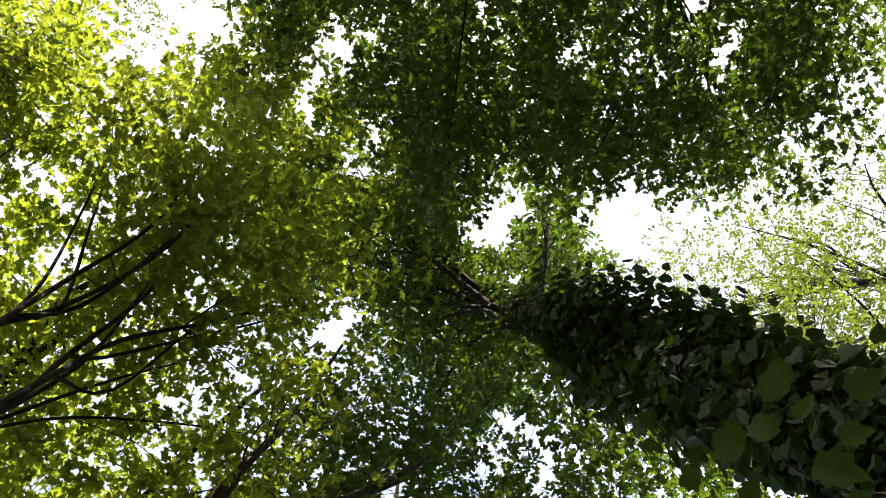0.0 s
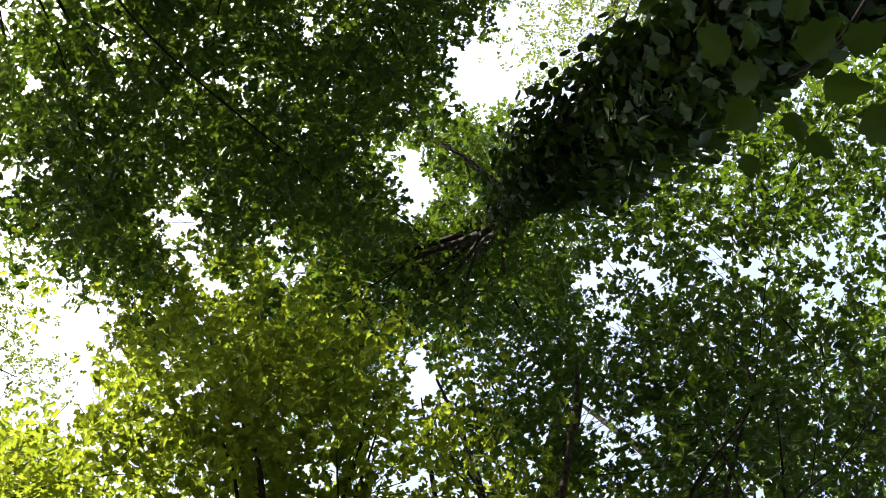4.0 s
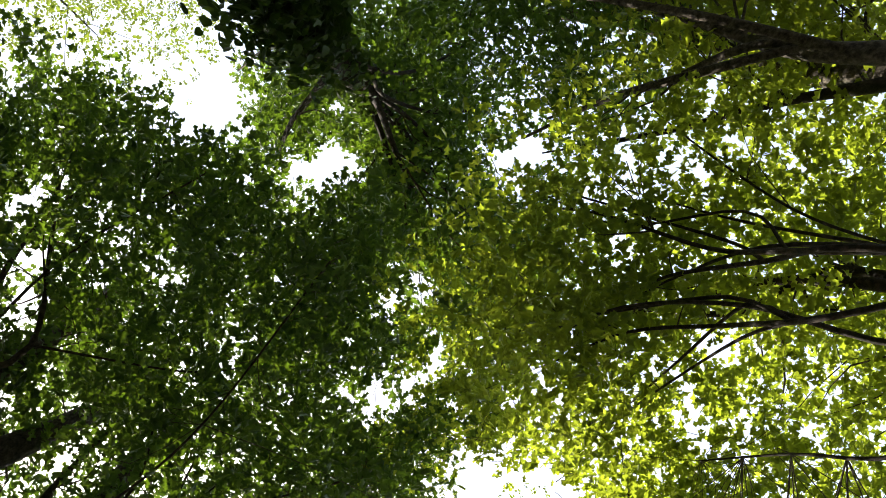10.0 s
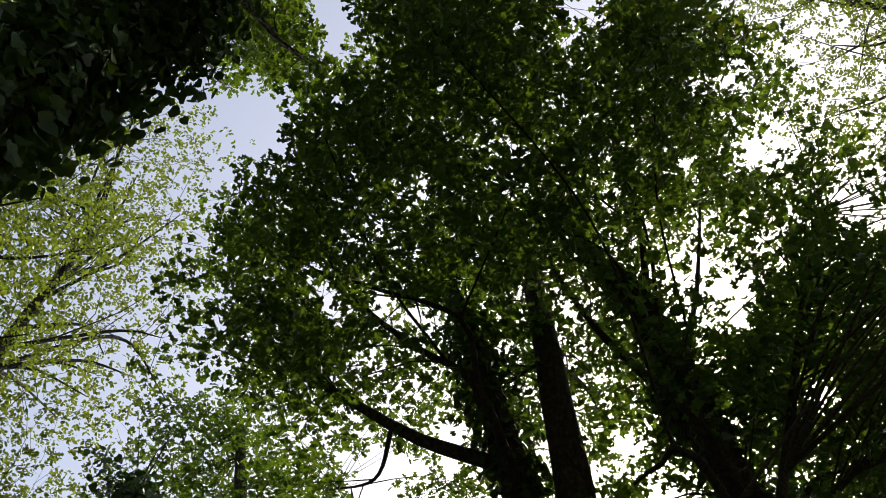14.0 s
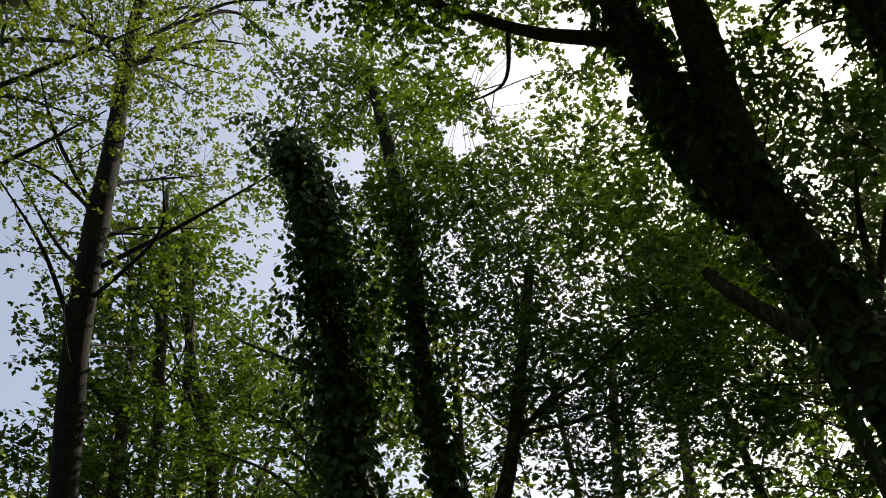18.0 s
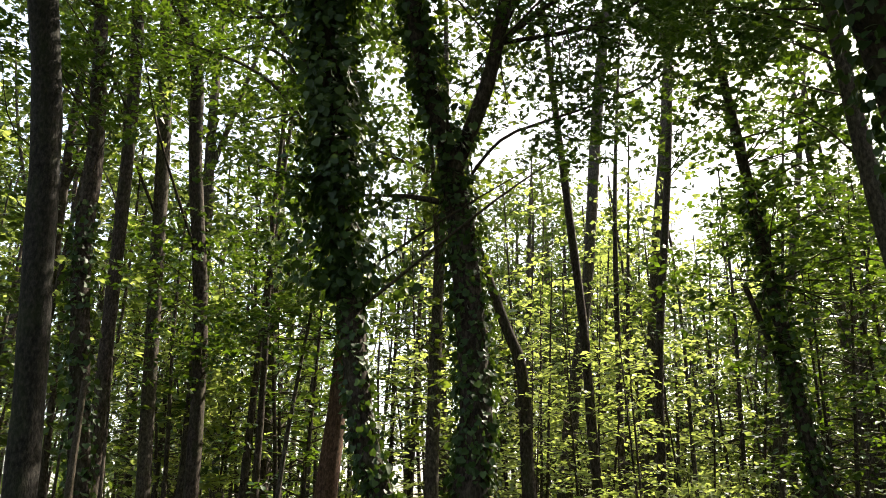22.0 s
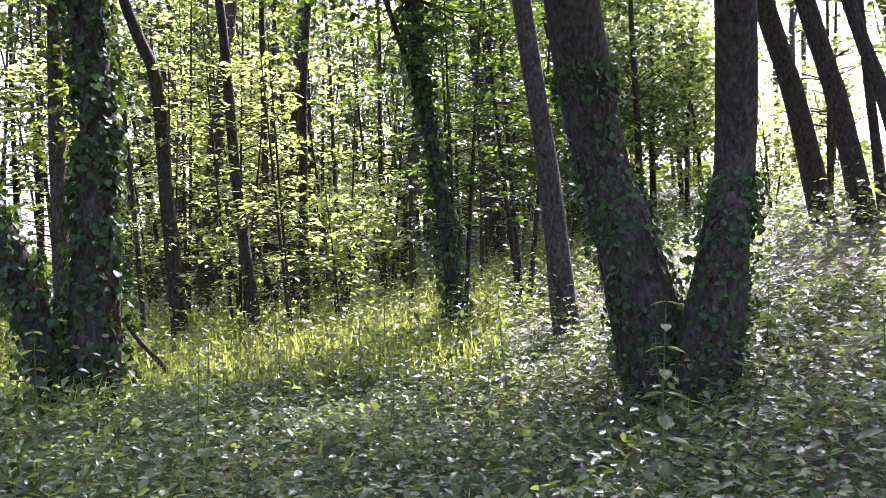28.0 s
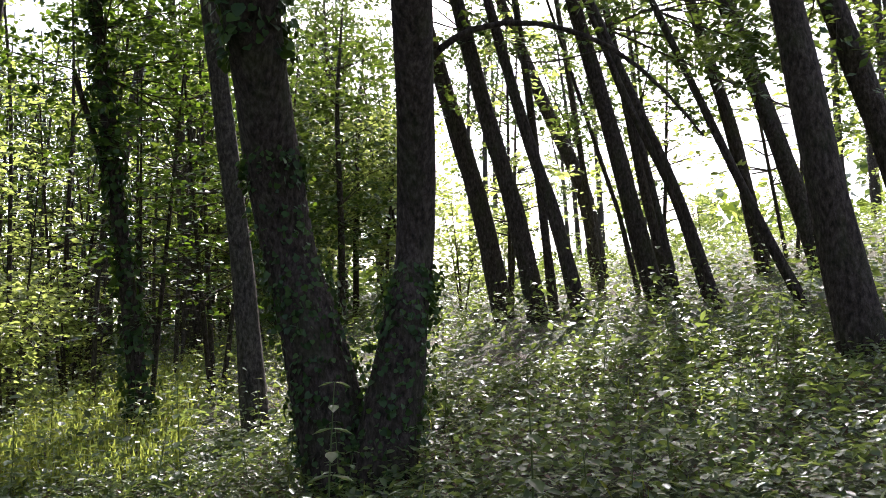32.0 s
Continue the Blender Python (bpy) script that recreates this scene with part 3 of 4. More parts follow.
def crown(tree, limbs, blobs, clumps, tips, size, mat, shape, spread=0.27, name="crown", twig=0.009, cut=True, per=6, limbs_more=0, single=True, limb_r=0.014, bark=None):
    """Branches from the limbs to clumps in the crown's lobes, and the clumps' leaves. Lobes: (x, y, z, rx, ry, rz)."""
    ends = blobs if clumps == 0 else lobe_ends(blobs, clumps)
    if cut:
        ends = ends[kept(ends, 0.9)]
    limbs = list(limbs)
    nodes_ = np.vstack([spline(s, 0.4)[len(spline(s, 0.4)) // 3:] for s in limbs])
    for e in ends[:limbs_more]:
        dist = np.linalg.norm(nodes_[:, :3] - e, axis=1) + rng.random(len(nodes_)) * 1.2 + 1.5 * np.maximum(0, nodes_[:, 2] - e[2] + 0.9 * np.linalg.norm(nodes_[:, :2] - e[:2], axis=1))
        o = nodes_[dist.argmin()]
        far = np.linalg.norm(e - o[:3])
        r0 = min(o[3] * 0.5, limb_r + 0.006 * far)
        mid = (o[:3] + e) / 2 + rng.normal(size=3) * 0.1 * far + np.array([0, 0, 0.08 * far])
        limbs.append([(*o[:3], r0), (*mid, r0 * 0.7), (*e, 0.008)])
        stem_part("limb", limbs[-1], bark or M_BARK, tree, 8, 0.05)
    if limbs_more:
        nodes_ = np.vstack([nodes_] + [spline(s, 0.3)[2:] for s in limbs[-limbs_more:]])
    tubes = []
    for e in ends[limbs_more:]:
        dist = np.linalg.norm(nodes_[:, :3] - e, axis=1) + rng.random(len(nodes_)) * 0.6 + 0.9 * np.maximum(0, nodes_[:, 2] - e[2] + 0.5 * np.linalg.norm(nodes_[:, :2] - e[:2], axis=1))
        o = nodes_[dist.argmin()]
        far = np.linalg.norm(e - o[:3])
        mid = (o[:3] + e) / 2 + rng.normal(size=3) * 0.12 * far + np.array([0, 0, 0.05])
        r0 = min(o[3] * 0.45, twig + 0.004 * far)
        tubes.append(tube(spline([(*o[:3], r0), (*mid, r0 * 0.65), (*e, 0.003)], 0.3), 5))
    first = tubes[:260] if single else []
    for v, f in first:
        part("branch", mesh_np("branch", v, f, M_TWIG, True), tree)
    rest = tubes[len(first):]
    if rest:
        part("twig_tangle", mesh_np("twig_tangle", *join_tubes(rest), M_TWIG, True), tree, "dark thin twigs inside the crown")["kind"] = "stuff"
    tip = np.repeat(ends, tips, axis=0) + scatter(len(ends) * tips) * spread * np.array([1.15, 1.15, 0.6])
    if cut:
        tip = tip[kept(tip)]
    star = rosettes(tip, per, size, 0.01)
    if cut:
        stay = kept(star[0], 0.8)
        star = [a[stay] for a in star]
    part(name, leaves(name, shape, *star, mat), tree)


def ivy(tree, stem, n, z0, z1, out=0.10, size=0.075, name="ivy", mat=None):
    """Ivy leaves that clothe a stem between two heights."""
    line = spline(stem, 0.1)
    line = line[(line[:, 2] >= z0) & (line[:, 2] <= z1)]
    i = rng.integers(0, len(line), n)
    c = line[i]
    a = rng.random(n) * 2 * np.pi
    r = c[:, 3] + np.abs(rng.normal(size=n)).clip(0, 1.7) * out * (0.6 + 0.5 * np.sin(c[:, 2] * 1.7 + a * 2))
    rad = np.stack([np.cos(a), np.sin(a), 0 * a], 1)
    at = c[:, :3] + rad * r[:, None] + scatter(n) * 0.03
    along = np.array([0, 0, -0.8]) + rad * 0.5 + scatter(n) * 0.45
    part(name, leaves(name, IVY, at, along, rad + scatter(n) * 0.4, size * rng.uniform(0.6, 1.3, n), mat or M_IVY), tree, "glossy dark green ivy leaves")


def S(k):
    return STEMS[k]


# ---- boughs under the leaves, as places and radii ----
SPOKES = [[(-1.55, 0.45, 9.60, 0.042), (-1.36, 0.36, 10.27, 0.034), (-0.61, 0.22, 10.93, 0.024), (-0.06, 0.17, 11.60, 0.013)],
          [(-1.49, 0.40, 9.80, 0.033), (-1.25, 0.14, 10.60, 0.022), (-0.45, -0.33, 11.40, 0.010)],
          [(-1.45, 0.39, 10.00, 0.028), (-1.59, 0.07, 10.75, 0.020), (-1.68, -0.46, 11.50, 0.010)],
          [(-1.55, 0.42, 9.80, 0.027), (-1.78, 0.15, 10.55, 0.019), (-2.36, -0.12, 11.30, 0.010)],
          [(-1.72, 0.47, 9.20, 0.023), (-2.37, 0.39, 9.73, 0.019), (-2.93, 0.37, 10.27, 0.015), (-3.57, 0.29, 10.80, 0.010)],
          [(-1.64, 0.55, 9.20, 0.035), (-1.40, 0.95, 9.80, 0.029), (-1.31, 1.22, 10.40, 0.022), (-1.09, 1.51, 11.00, 0.013)],
          [(-1.42, 0.38, 10.00, 0.025), (-0.98, -0.09, 10.80, 0.018), (-0.78, -0.80, 11.60, 0.010)],
          [(-1.77, 0.70, 9.00, 0.020), (-1.95, 1.22, 9.75, 0.015), (-1.94, 1.68, 10.50, 0.009)],
          [(-1.40, 0.30, 9.80, 0.038), (-0.94, 0.19, 10.47, 0.031), (-0.53, 0.07, 11.13, 0.023), (0.18, -0.06, 11.80, 0.013)],
          [(-1.40, 0.23, 9.90, 0.027), (-1.14, -0.11, 10.75, 0.019), (-0.55, -0.59, 11.60, 0.010)],
          [(-1.55, 0.54, 9.00, 0.022), (-1.38, 0.99, 9.80, 0.016), (-1.01, 1.43, 10.60, 0.009)],
          [(-1.54, 0.25, 9.20, 0.022), (-1.65, -0.16, 10.05, 0.017), (-2.13, -0.89, 10.90, 0.009)],
          [(-1.40, 0.21, 9.80, 0.021), (-1.28, -0.28, 10.50, 0.016), (-1.38, -0.93, 11.20, 0.009)]]
MAPLE = [[(0.26, -2.35, 6.20, 0.039), (0.33, -2.12, 7.00, 0.033), (0.41, -1.77, 7.80, 0.025), (0.57, -1.65, 8.60, 0.014)],
          [(0.62, -2.22, 6.40, 0.037), (0.73, -1.96, 7.27, 0.031), (0.82, -1.47, 8.13, 0.023), (1.13, -0.97, 9.00, 0.012)],
          [(0.74, -2.05, 7.00, 0.022), (1.01, -1.87, 7.67, 0.019), (1.49, -1.38, 8.33, 0.015), (1.99, -1.01, 9.00, 0.010)],
          [(0.28, -2.65, 6.80, 0.026), (0.08, -2.25, 7.80, 0.019), (-0.24, -1.73, 8.80, 0.009)],
          [(0.02, -2.20, 7.50, 0.020), (0.03, -1.55, 8.35, 0.016), (-0.33, -1.04, 9.20, 0.010)],
          [(0.79, -2.54, 6.20, 0.037), (0.59, -2.00, 7.07, 0.030), (0.61, -1.41, 7.93, 0.022), (0.88, -1.00, 8.80, 0.012)],
          [(0.60, -2.05, 7.20, 0.026), (1.05, -1.79, 8.00, 0.019), (1.62, -1.39, 8.80, 0.010)],
          [(1.39, -2.59, 6.40, 0.025), (1.54, -2.19, 7.10, 0.017), (1.73, -1.82, 7.80, 0.009)],
          [(0.30, -2.64, 6.40, 0.031), (0.25, -2.17, 7.13, 0.026), (0.43, -1.82, 7.87, 0.019), (0.61, -1.68, 8.60, 0.012)],
          [(0.28, -2.73, 6.80, 0.022), (0.04, -2.53, 7.53, 0.019), (-0.44, -2.24, 8.27, 0.015), (-0.91, -2.04, 9.00, 0.010)],
          [(0.23, -2.15, 7.60, 0.024), (-0.00, -1.73, 8.13, 0.020), (-0.26, -1.20, 8.67, 0.015), (-0.17, -0.93, 9.20, 0.010)],
          [(0.26, -2.14, 6.60, 0.034), (0.24, -1.94, 7.47, 0.029), (-0.07, -1.41, 8.33, 0.022), (-0.22, -0.93, 9.20, 0.012)],
          [(0.54, -1.94, 7.20, 0.026), (0.64, -1.41, 8.00, 0.020), (0.75, -1.00, 8.80, 0.012)]]
BACK = [[(-0.74, -2.97, 6.50, 0.076), (-1.01, -2.67, 7.53, 0.070), (-1.52, -2.32, 8.55, 0.060), (-1.99, -1.90, 9.57, 0.045), (-2.49, -1.28, 10.60, 0.024)],
          [(-1.08, -2.45, 7.60, 0.033), (-1.04, -2.02, 8.60, 0.025), (-0.99, -1.26, 9.60, 0.013)],
          [(-0.97, -1.99, 8.00, 0.035), (-1.00, -1.62, 9.00, 0.026), (-0.88, -1.06, 10.00, 0.014)],
          [(-1.33, -2.04, 7.60, 0.033), (-1.89, -1.22, 8.70, 0.025), (-2.21, -0.90, 9.80, 0.014)]]
WESTERN = [[(-1.93, -2.03, 6.50, 0.021), (-2.95, -1.22, 7.75, 0.018), (-3.36, -0.85, 9.00, 0.011)],
          [(-2.21, -2.07, 6.20, 0.024), (-2.87, -1.96, 7.30, 0.019), (-3.46, -1.42, 8.40, 0.010)],
          [(-1.93, -2.29, 6.40, 0.039), (-2.40, -2.01, 7.33, 0.034), (-3.02, -1.70, 8.27, 0.027), (-3.64, -1.43, 9.20, 0.016)],
          [(-2.58, -1.66, 7.40, 0.015), (-2.72, -1.41, 8.10, 0.012), (-2.89, -1.18, 8.80, 0.008)],
          [(-2.63, -1.78, 6.80, 0.014), (-3.32, -1.69, 7.40, 0.011), (-3.94, -1.57, 8.00, 0.007)]]
NORTHERN = [[(0.56, 3.26, 7.60, 0.035), (0.09, 3.30, 8.27, 0.030), (-0.45, 3.22, 8.93, 0.022), (-0.93, 2.88, 9.60, 0.014)],
          [(1.95, 2.93, 6.90, 0.045), (1.85, 3.12, 7.73, 0.038), (1.59, 3.11, 8.57, 0.029), (1.28, 2.87, 9.40, 0.016)],
          [(2.05, 2.95, 8.40, 0.040), (2.15, 2.55, 9.40, 0.029), (2.13, 2.23, 10.40, 0.015)],
          [(1.81, 2.88, 6.30, 0.030), (1.66, 3.04, 6.45, 0.020), (1.56, 3.32, 6.60, 0.010)],
          [(2.07, 2.85, 7.40, 0.026), (2.48, 2.69, 8.60, 0.020), (2.81, 2.33, 9.80, 0.012)],
          [(2.33, 3.21, 6.00, 0.039), (2.77, 3.08, 7.07, 0.034), (3.21, 2.69, 8.13, 0.027), (3.72, 2.19, 9.20, 0.017)],
          [(0.42, 2.96, 8.20, 0.023), (-0.38, 2.99, 8.80, 0.018), (-0.93, 3.12, 9.40, 0.011)]]


def grown(tree, boughs, stems, mat=None):
    """Boughs joined to the nearest of the stems below them; gives the whole lines."""
    nodes_ = np.vstack([spline(st, 0.25) for st in stems])
    out = []
    for b in boughs:
        start = np.array(b[0][:3])
        low = nodes_[nodes_[:, 2] < start[2] - 0.5]
        o = low[np.linalg.norm(low[:, :3] - start, axis=1).argmin()]
        line = [(*o[:3], min(o[3] * 0.8, b[0][3] * 1.25))] + list(b)
        stem_part("limb", line, mat or M_LIMB, tree, 8, 0.05)
        out.append(line)
        nodes_ = np.vstack([nodes_, spline(line, 0.25)])
    return out


# oak with the ivy-clad trunk beside the camera
t = thing("oak_tree", (0, 0, 0), "oak with a trunk wrapped in thick dark ivy, rising overhead", "tree", "trees of the wood")
stem_part("trunk", S("ivy_oak"), M_LIMB, t, 18)
ivy(t, S("ivy_oak"), 15000, 0.0, 8.4, 0.17, 0.075)
ivy(t, S("ivy_oak"), 1100, 8.2, 10.6, 0.07, 0.06)
spokes = grown(t, SPOKES, [S("ivy_oak")])
crown(t, [S("ivy_oak")] + spokes, roof((-100, -28, 75, 89, 10.4, 13.2, 170), (-28, 150, 84, 89.8, 10.6, 13.0, 84), (150, 260, 83, 89.5, 10.6, 12.5, 34)), 0, 20, 0.084, M_OAK, OAK, 0.36, limbs_more=10, bark=M_LIMB)

# the forked oak in front
t = thing("oak_tree", (0, 0, 0), "large oak forked from the ground into two leaning trunks", "tree", "trees of the wood")
stem_part("trunk", [(x, y, z, r * 0.9) for x, y, z, r in rooted(S("Vl"), 1.1)], M_BARK, t, 20, 0.06)
stem_part("second_trunk", rooted(S("Vr"), 1.15), M_BARK, t, 20, 0.06)
stem_part("limb", [(*S("Vm")[0][:3], S("Vm")[0][3] * 0.7)] + list(S("Vm")[1:]), M_BARK, t)
stem_part("limb", S("Vstub_"), M_BARK, t, 10)
stem_part("limb", S("Vjoin_"), M_BARK, t, 8)
stem_part("limb", S("Varch_"), M_BARK, t, 8)
ivy(t, [(x, y, z, r * 0.9) for x, y, z, r in rooted(S("Vl"), 1.1)], 1900, 0.1, 2.6, 0.035, 0.045)
ivy(t, rooted(S("Vl")), 2600, 3.2, 9.5, 0.08, 0.08)
ivy(t, rooted(S("Vr")), 1100, 0.1, 1.8, 0.035, 0.045)
ivy(t, rooted(S("Vr")), 1400, 4.0, 9.5, 0.08, 0.08)
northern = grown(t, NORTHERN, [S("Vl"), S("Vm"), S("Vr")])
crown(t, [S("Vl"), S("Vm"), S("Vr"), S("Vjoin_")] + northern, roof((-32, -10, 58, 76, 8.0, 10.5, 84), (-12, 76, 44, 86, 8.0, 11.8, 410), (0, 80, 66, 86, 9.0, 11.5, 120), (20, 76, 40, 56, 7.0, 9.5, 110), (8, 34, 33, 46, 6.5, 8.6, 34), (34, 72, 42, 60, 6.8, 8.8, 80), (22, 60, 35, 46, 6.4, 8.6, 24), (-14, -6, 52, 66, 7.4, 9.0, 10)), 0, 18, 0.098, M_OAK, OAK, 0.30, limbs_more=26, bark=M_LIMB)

# the maple behind, its crown in a leaf colour lightened to look sunlit
t = thing("maple_tree", (0, 0, 0), "many-stemmed maple with a yellow-green crown, sunlight put into its leaf colour", "tree", "trees of the wood")
stem_part("trunk", rooted(S("back_a")), M_BARK2, t, 16)
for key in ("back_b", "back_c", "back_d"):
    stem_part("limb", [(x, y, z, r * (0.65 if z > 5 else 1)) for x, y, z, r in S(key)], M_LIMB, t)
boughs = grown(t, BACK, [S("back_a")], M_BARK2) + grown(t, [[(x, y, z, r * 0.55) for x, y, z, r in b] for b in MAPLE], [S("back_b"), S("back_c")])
crown(t, [S("back_a"), S("back_b"), S("back_c"), S("back_d")] + boughs, roof((108, 214, 50, 86, 7.8, 9.2, 360), (76, 110, 74, 86, 9.5, 10.5, 45), (106, 122, 56, 72, 8.0, 9.2, 40), (192, 222, 52, 72, 8.5, 10.0, 70)), 0, 14, 0.100, M_MAPLE_LIT, OAK, 0.34, limbs_more=14, bark=M_LIMB)

# the slimmer oak behind it
t = thing("oak_tree", (0, 0, 0), "slim oak with a pale mottled stem and shaded crown", "tree", "trees of the wood")
stem_part("trunk", rooted(S("back_e")), M_BARK2, t, 12)
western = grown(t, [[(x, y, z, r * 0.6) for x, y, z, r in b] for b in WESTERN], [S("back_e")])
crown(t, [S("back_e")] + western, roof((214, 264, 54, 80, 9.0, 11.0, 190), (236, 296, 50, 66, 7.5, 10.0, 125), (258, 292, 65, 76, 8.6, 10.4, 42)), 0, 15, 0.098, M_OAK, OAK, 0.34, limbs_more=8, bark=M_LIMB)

# the ivy-clad pair
t = thing("ash_tree", (0, 0, 0), "twin-trunked tree with ivy up to its crown, standing in herbs", "tree", "trees of the wood")
stem_part("trunk", rooted(S("pairR"), 1.2), M_BARK, t)
stem_part("second_trunk", rooted(S("pairL"), 1.2), M_BARK, t)
stem_part("limb", S("pairR1"), M_BARK, t)
stem_part("limb", S("pairR2"), M_BARK, t)
stem_part("limb", [(x, y, z, r * 0.5) for x, y, z, r in S("pairbr_")], M_BARK, t, 6)
stem_part("limb", S("pairbr2_"), M_BARK, t, 6)
ivy(t, rooted(S("pairR")), 2600, 0.1, 5.6, 0.07, 0.07)
ivy(t, rooted(S("pairL")), 1500, 0.1, 4.2, 0.06, 0.07)
ivy(t, rooted(S("pairL")), 9000, 4.0, 11.5, 0.36, 0.09)
ivy(t, S("pairR1"), 1500, 5.5, 10.0, 0.2, 0.09)
crown(t, [S("pairR1"), S("pairR2"), S("pairL")], lobe_ends([(-1.9, 7.6, 10.6, 1.5, 1.3, 2.8), (-0.4, 8.3, 8.6, 1.5, 1.2, 2.4), (-2.9, 7.8, 11.8, 1.4, 1.4, 1.6), (0.2, 8.6, 10.6, 1.2, 1.2, 1.4), (0.1, 9.2, 7.0, 1.5, 1.2, 2.0), (1.4, 9.6, 8.6, 1.3, 1.2, 1.8), (-4.6, 9.2, 8.2, 1.2, 1.0, 1.8)], 330), 0, 17, 0.098, M_OAK, OAK, 0.24, limbs_more=22, limb_r=0.008)

crown(t, [S("pairL")], [(-3.3, 8.9, 5.3, 1.2, 1.0, 1.2), (-2.9, 8.7, 7.6, 1.1, 0.9, 1.4)], 44, 12, 0.10, M_OAK, OAK, name="lower_foliage", limbs_more=6, limb_r=0.006)

# slender trees of the glade
SLIM_TREES = [("tL", M_BARK, 0), ("red", M_RED, 0), ("ivyL", M_BARK, 1), ("L2", M_BARK2, 0), ("L2c", M_BARK, 0), ("sap", M_BARK, 0), ("farC", M_BARK, 0), ("farC2", M_BARK2, 0),
              ("thin", M_BARK, 0), ("pale", M_BARK2, 0), ("tA", M_BARK, 1), ("tB", M_BARK2, 0), ("f1", M_BARK2, 0), ("f2", M_BARK2, 0), ("f3", M_BARK, 0), ("ln1", M_BARK, 0), ("ln2", M_BARK, 0), ("ln3", M_BARK, 0),
              ("ln4", M_BARK, 0), ("ln5", M_BARK, 0), ("ln6", M_BARK, 0), ("ln7", M_BARK, 0), ("ln8", M_BARK, 0), ("ln9", M_BARK, 0), ("ln10", M_BARK, 0), ("ln11", M_BARK, 0), ("ln12", M_BARK, 0),
              ("ln13", M_BARK, 0), ("ln14", M_BARK2, 0), ("ln15", M_BARK, 0), ("ln16", M_BARK, 0), ("ln17", M_BARK, 0)]
LOW_LOBES = dict(tA=[(3.2, 11.2, 7.6, 1.4, 1.2, 1.5), (3.5, 11.2, 4.2, 1.3, 1.1, 1.3), (2.5, 11.3, 5.4, 1.7, 1.4, 1.9), (2.6, 11.3, 9.5, 1.5, 1.4, 2.0)], tB=[(2.6, 9.6, 9.5, 1.3, 1.2, 1.6)], tL=[(-6.6, 12.5, 10, 1.5, 1.5, 2.2), (-6.2, 12.6, 5.2, 1.6, 1.4, 1.7)],
                 ivyL=[(-6.8, 10.4, 7.0, 1.0, 1.0, 3.0)], red=[(-3.8, 13.1, 8.0, 1.6, 1.4, 3.0), (-4.4, 12.6, 4.6, 1.2, 1.0, 1.2)], L2=[(-7.7, 14.1, 6.0, 2.0, 1.8, 2.4)], L2c=[(-7.3, 12.0, 8.0, 1.4, 1.4, 2.6)],
                 ln8=[(8.5, 6.8, 4.6, 1.2, 1.0, 1.4)], ln7=[(9.0, 9.2, 6.5, 1.2, 1.0, 1.4)], ln2=[(8.3, 11.2, 5.6, 1.4, 1.2, 1.2)], ln6=[(10.7, 10.2, 5.6, 1.5, 1.3, 1.6)],
                 ln11=[(10.7, 8.2, 6.5, 1.4, 1.2, 1.5)], ln12=[(11.3, 9.0, 6.0, 1.4, 1.2, 1.4)], ln10=[(8.5, 5.2, 4.6, 1.2, 1.1, 1.2)], ln15=[(10.4, 6.6, 4.4, 1.2, 1.1, 1.0)])
BARE = ("pale", "thin", "f1", "f2", "f3", "sap", "farC2")
for key, mat, ivied in SLIM_TREES:
    stem = list(S(key))
    top, low = np.array(stem[-1]), np.array(stem[0])
    want = 12.5 + 3 * rng.random()
    if top[2] < want - 1:
        way = top[:3] - np.array(stem[-2][:3])
        way = way / np.linalg.norm(way) + np.array([0, 0, 0.04])
        way /= np.linalg.norm(way)
        end = top[:3] + way * (want - top[2])
        stem.append((*((top[:3] + end) / 2 + rng.normal(size=3) * 0.06), top[3] * 0.6))
        stem.append((*end, 0.02))
    full = rooted(stem, 1.2)
    t = thing("slender_tree", (0, 0, 0), {M_RED: "tall tree with reddish bark in sunlit undergrowth", M_BARK: "tall slender tree with a dark trunk and thin crown", M_BARK2: "tall slender tree with grey-brown bark and thin crown"}[mat], "tree", "trees of the wood")
    stem_part("trunk", full, mat, t, 10 if low[3] > 0.1 else 8)
    if key == "tA":
        stem_part("side_stem", S("tA_s"), M_BARK, t, 6)
    if ivied:
        ivy(t, full, 1300, 0.1, 6.0, 0.06, 0.08)
    e = np.array(stem[-1][:3])
    # On the listed crowns the darker oak leaf colour stands in for shade.
    crown(t, [full], [(e[0], e[1], e[2] - 1.5, 1.6, 1.6, 2.6), (e[0], e[1], e[2] - 4.5, 1.3, 1.3, 2.2)] + LOW_LOBES.get(key, []), (8 if key in BARE else 22) + (12 if key in ("L2", "L2c", "tL", "ivyL") else 30 if key == "tA" else 34) * len(LOW_LOBES.get(key, [])), 22, 0.110, M_OAK if key in ("tA", "tB", "tL", "ivyL", "L2", "L2c", "red", "farC") else M_FAR, OVAL if key in ("tA", "tB", "tL") else CARD, 0.24, twig=0.008, limbs_more=4, limb_r=0.006)

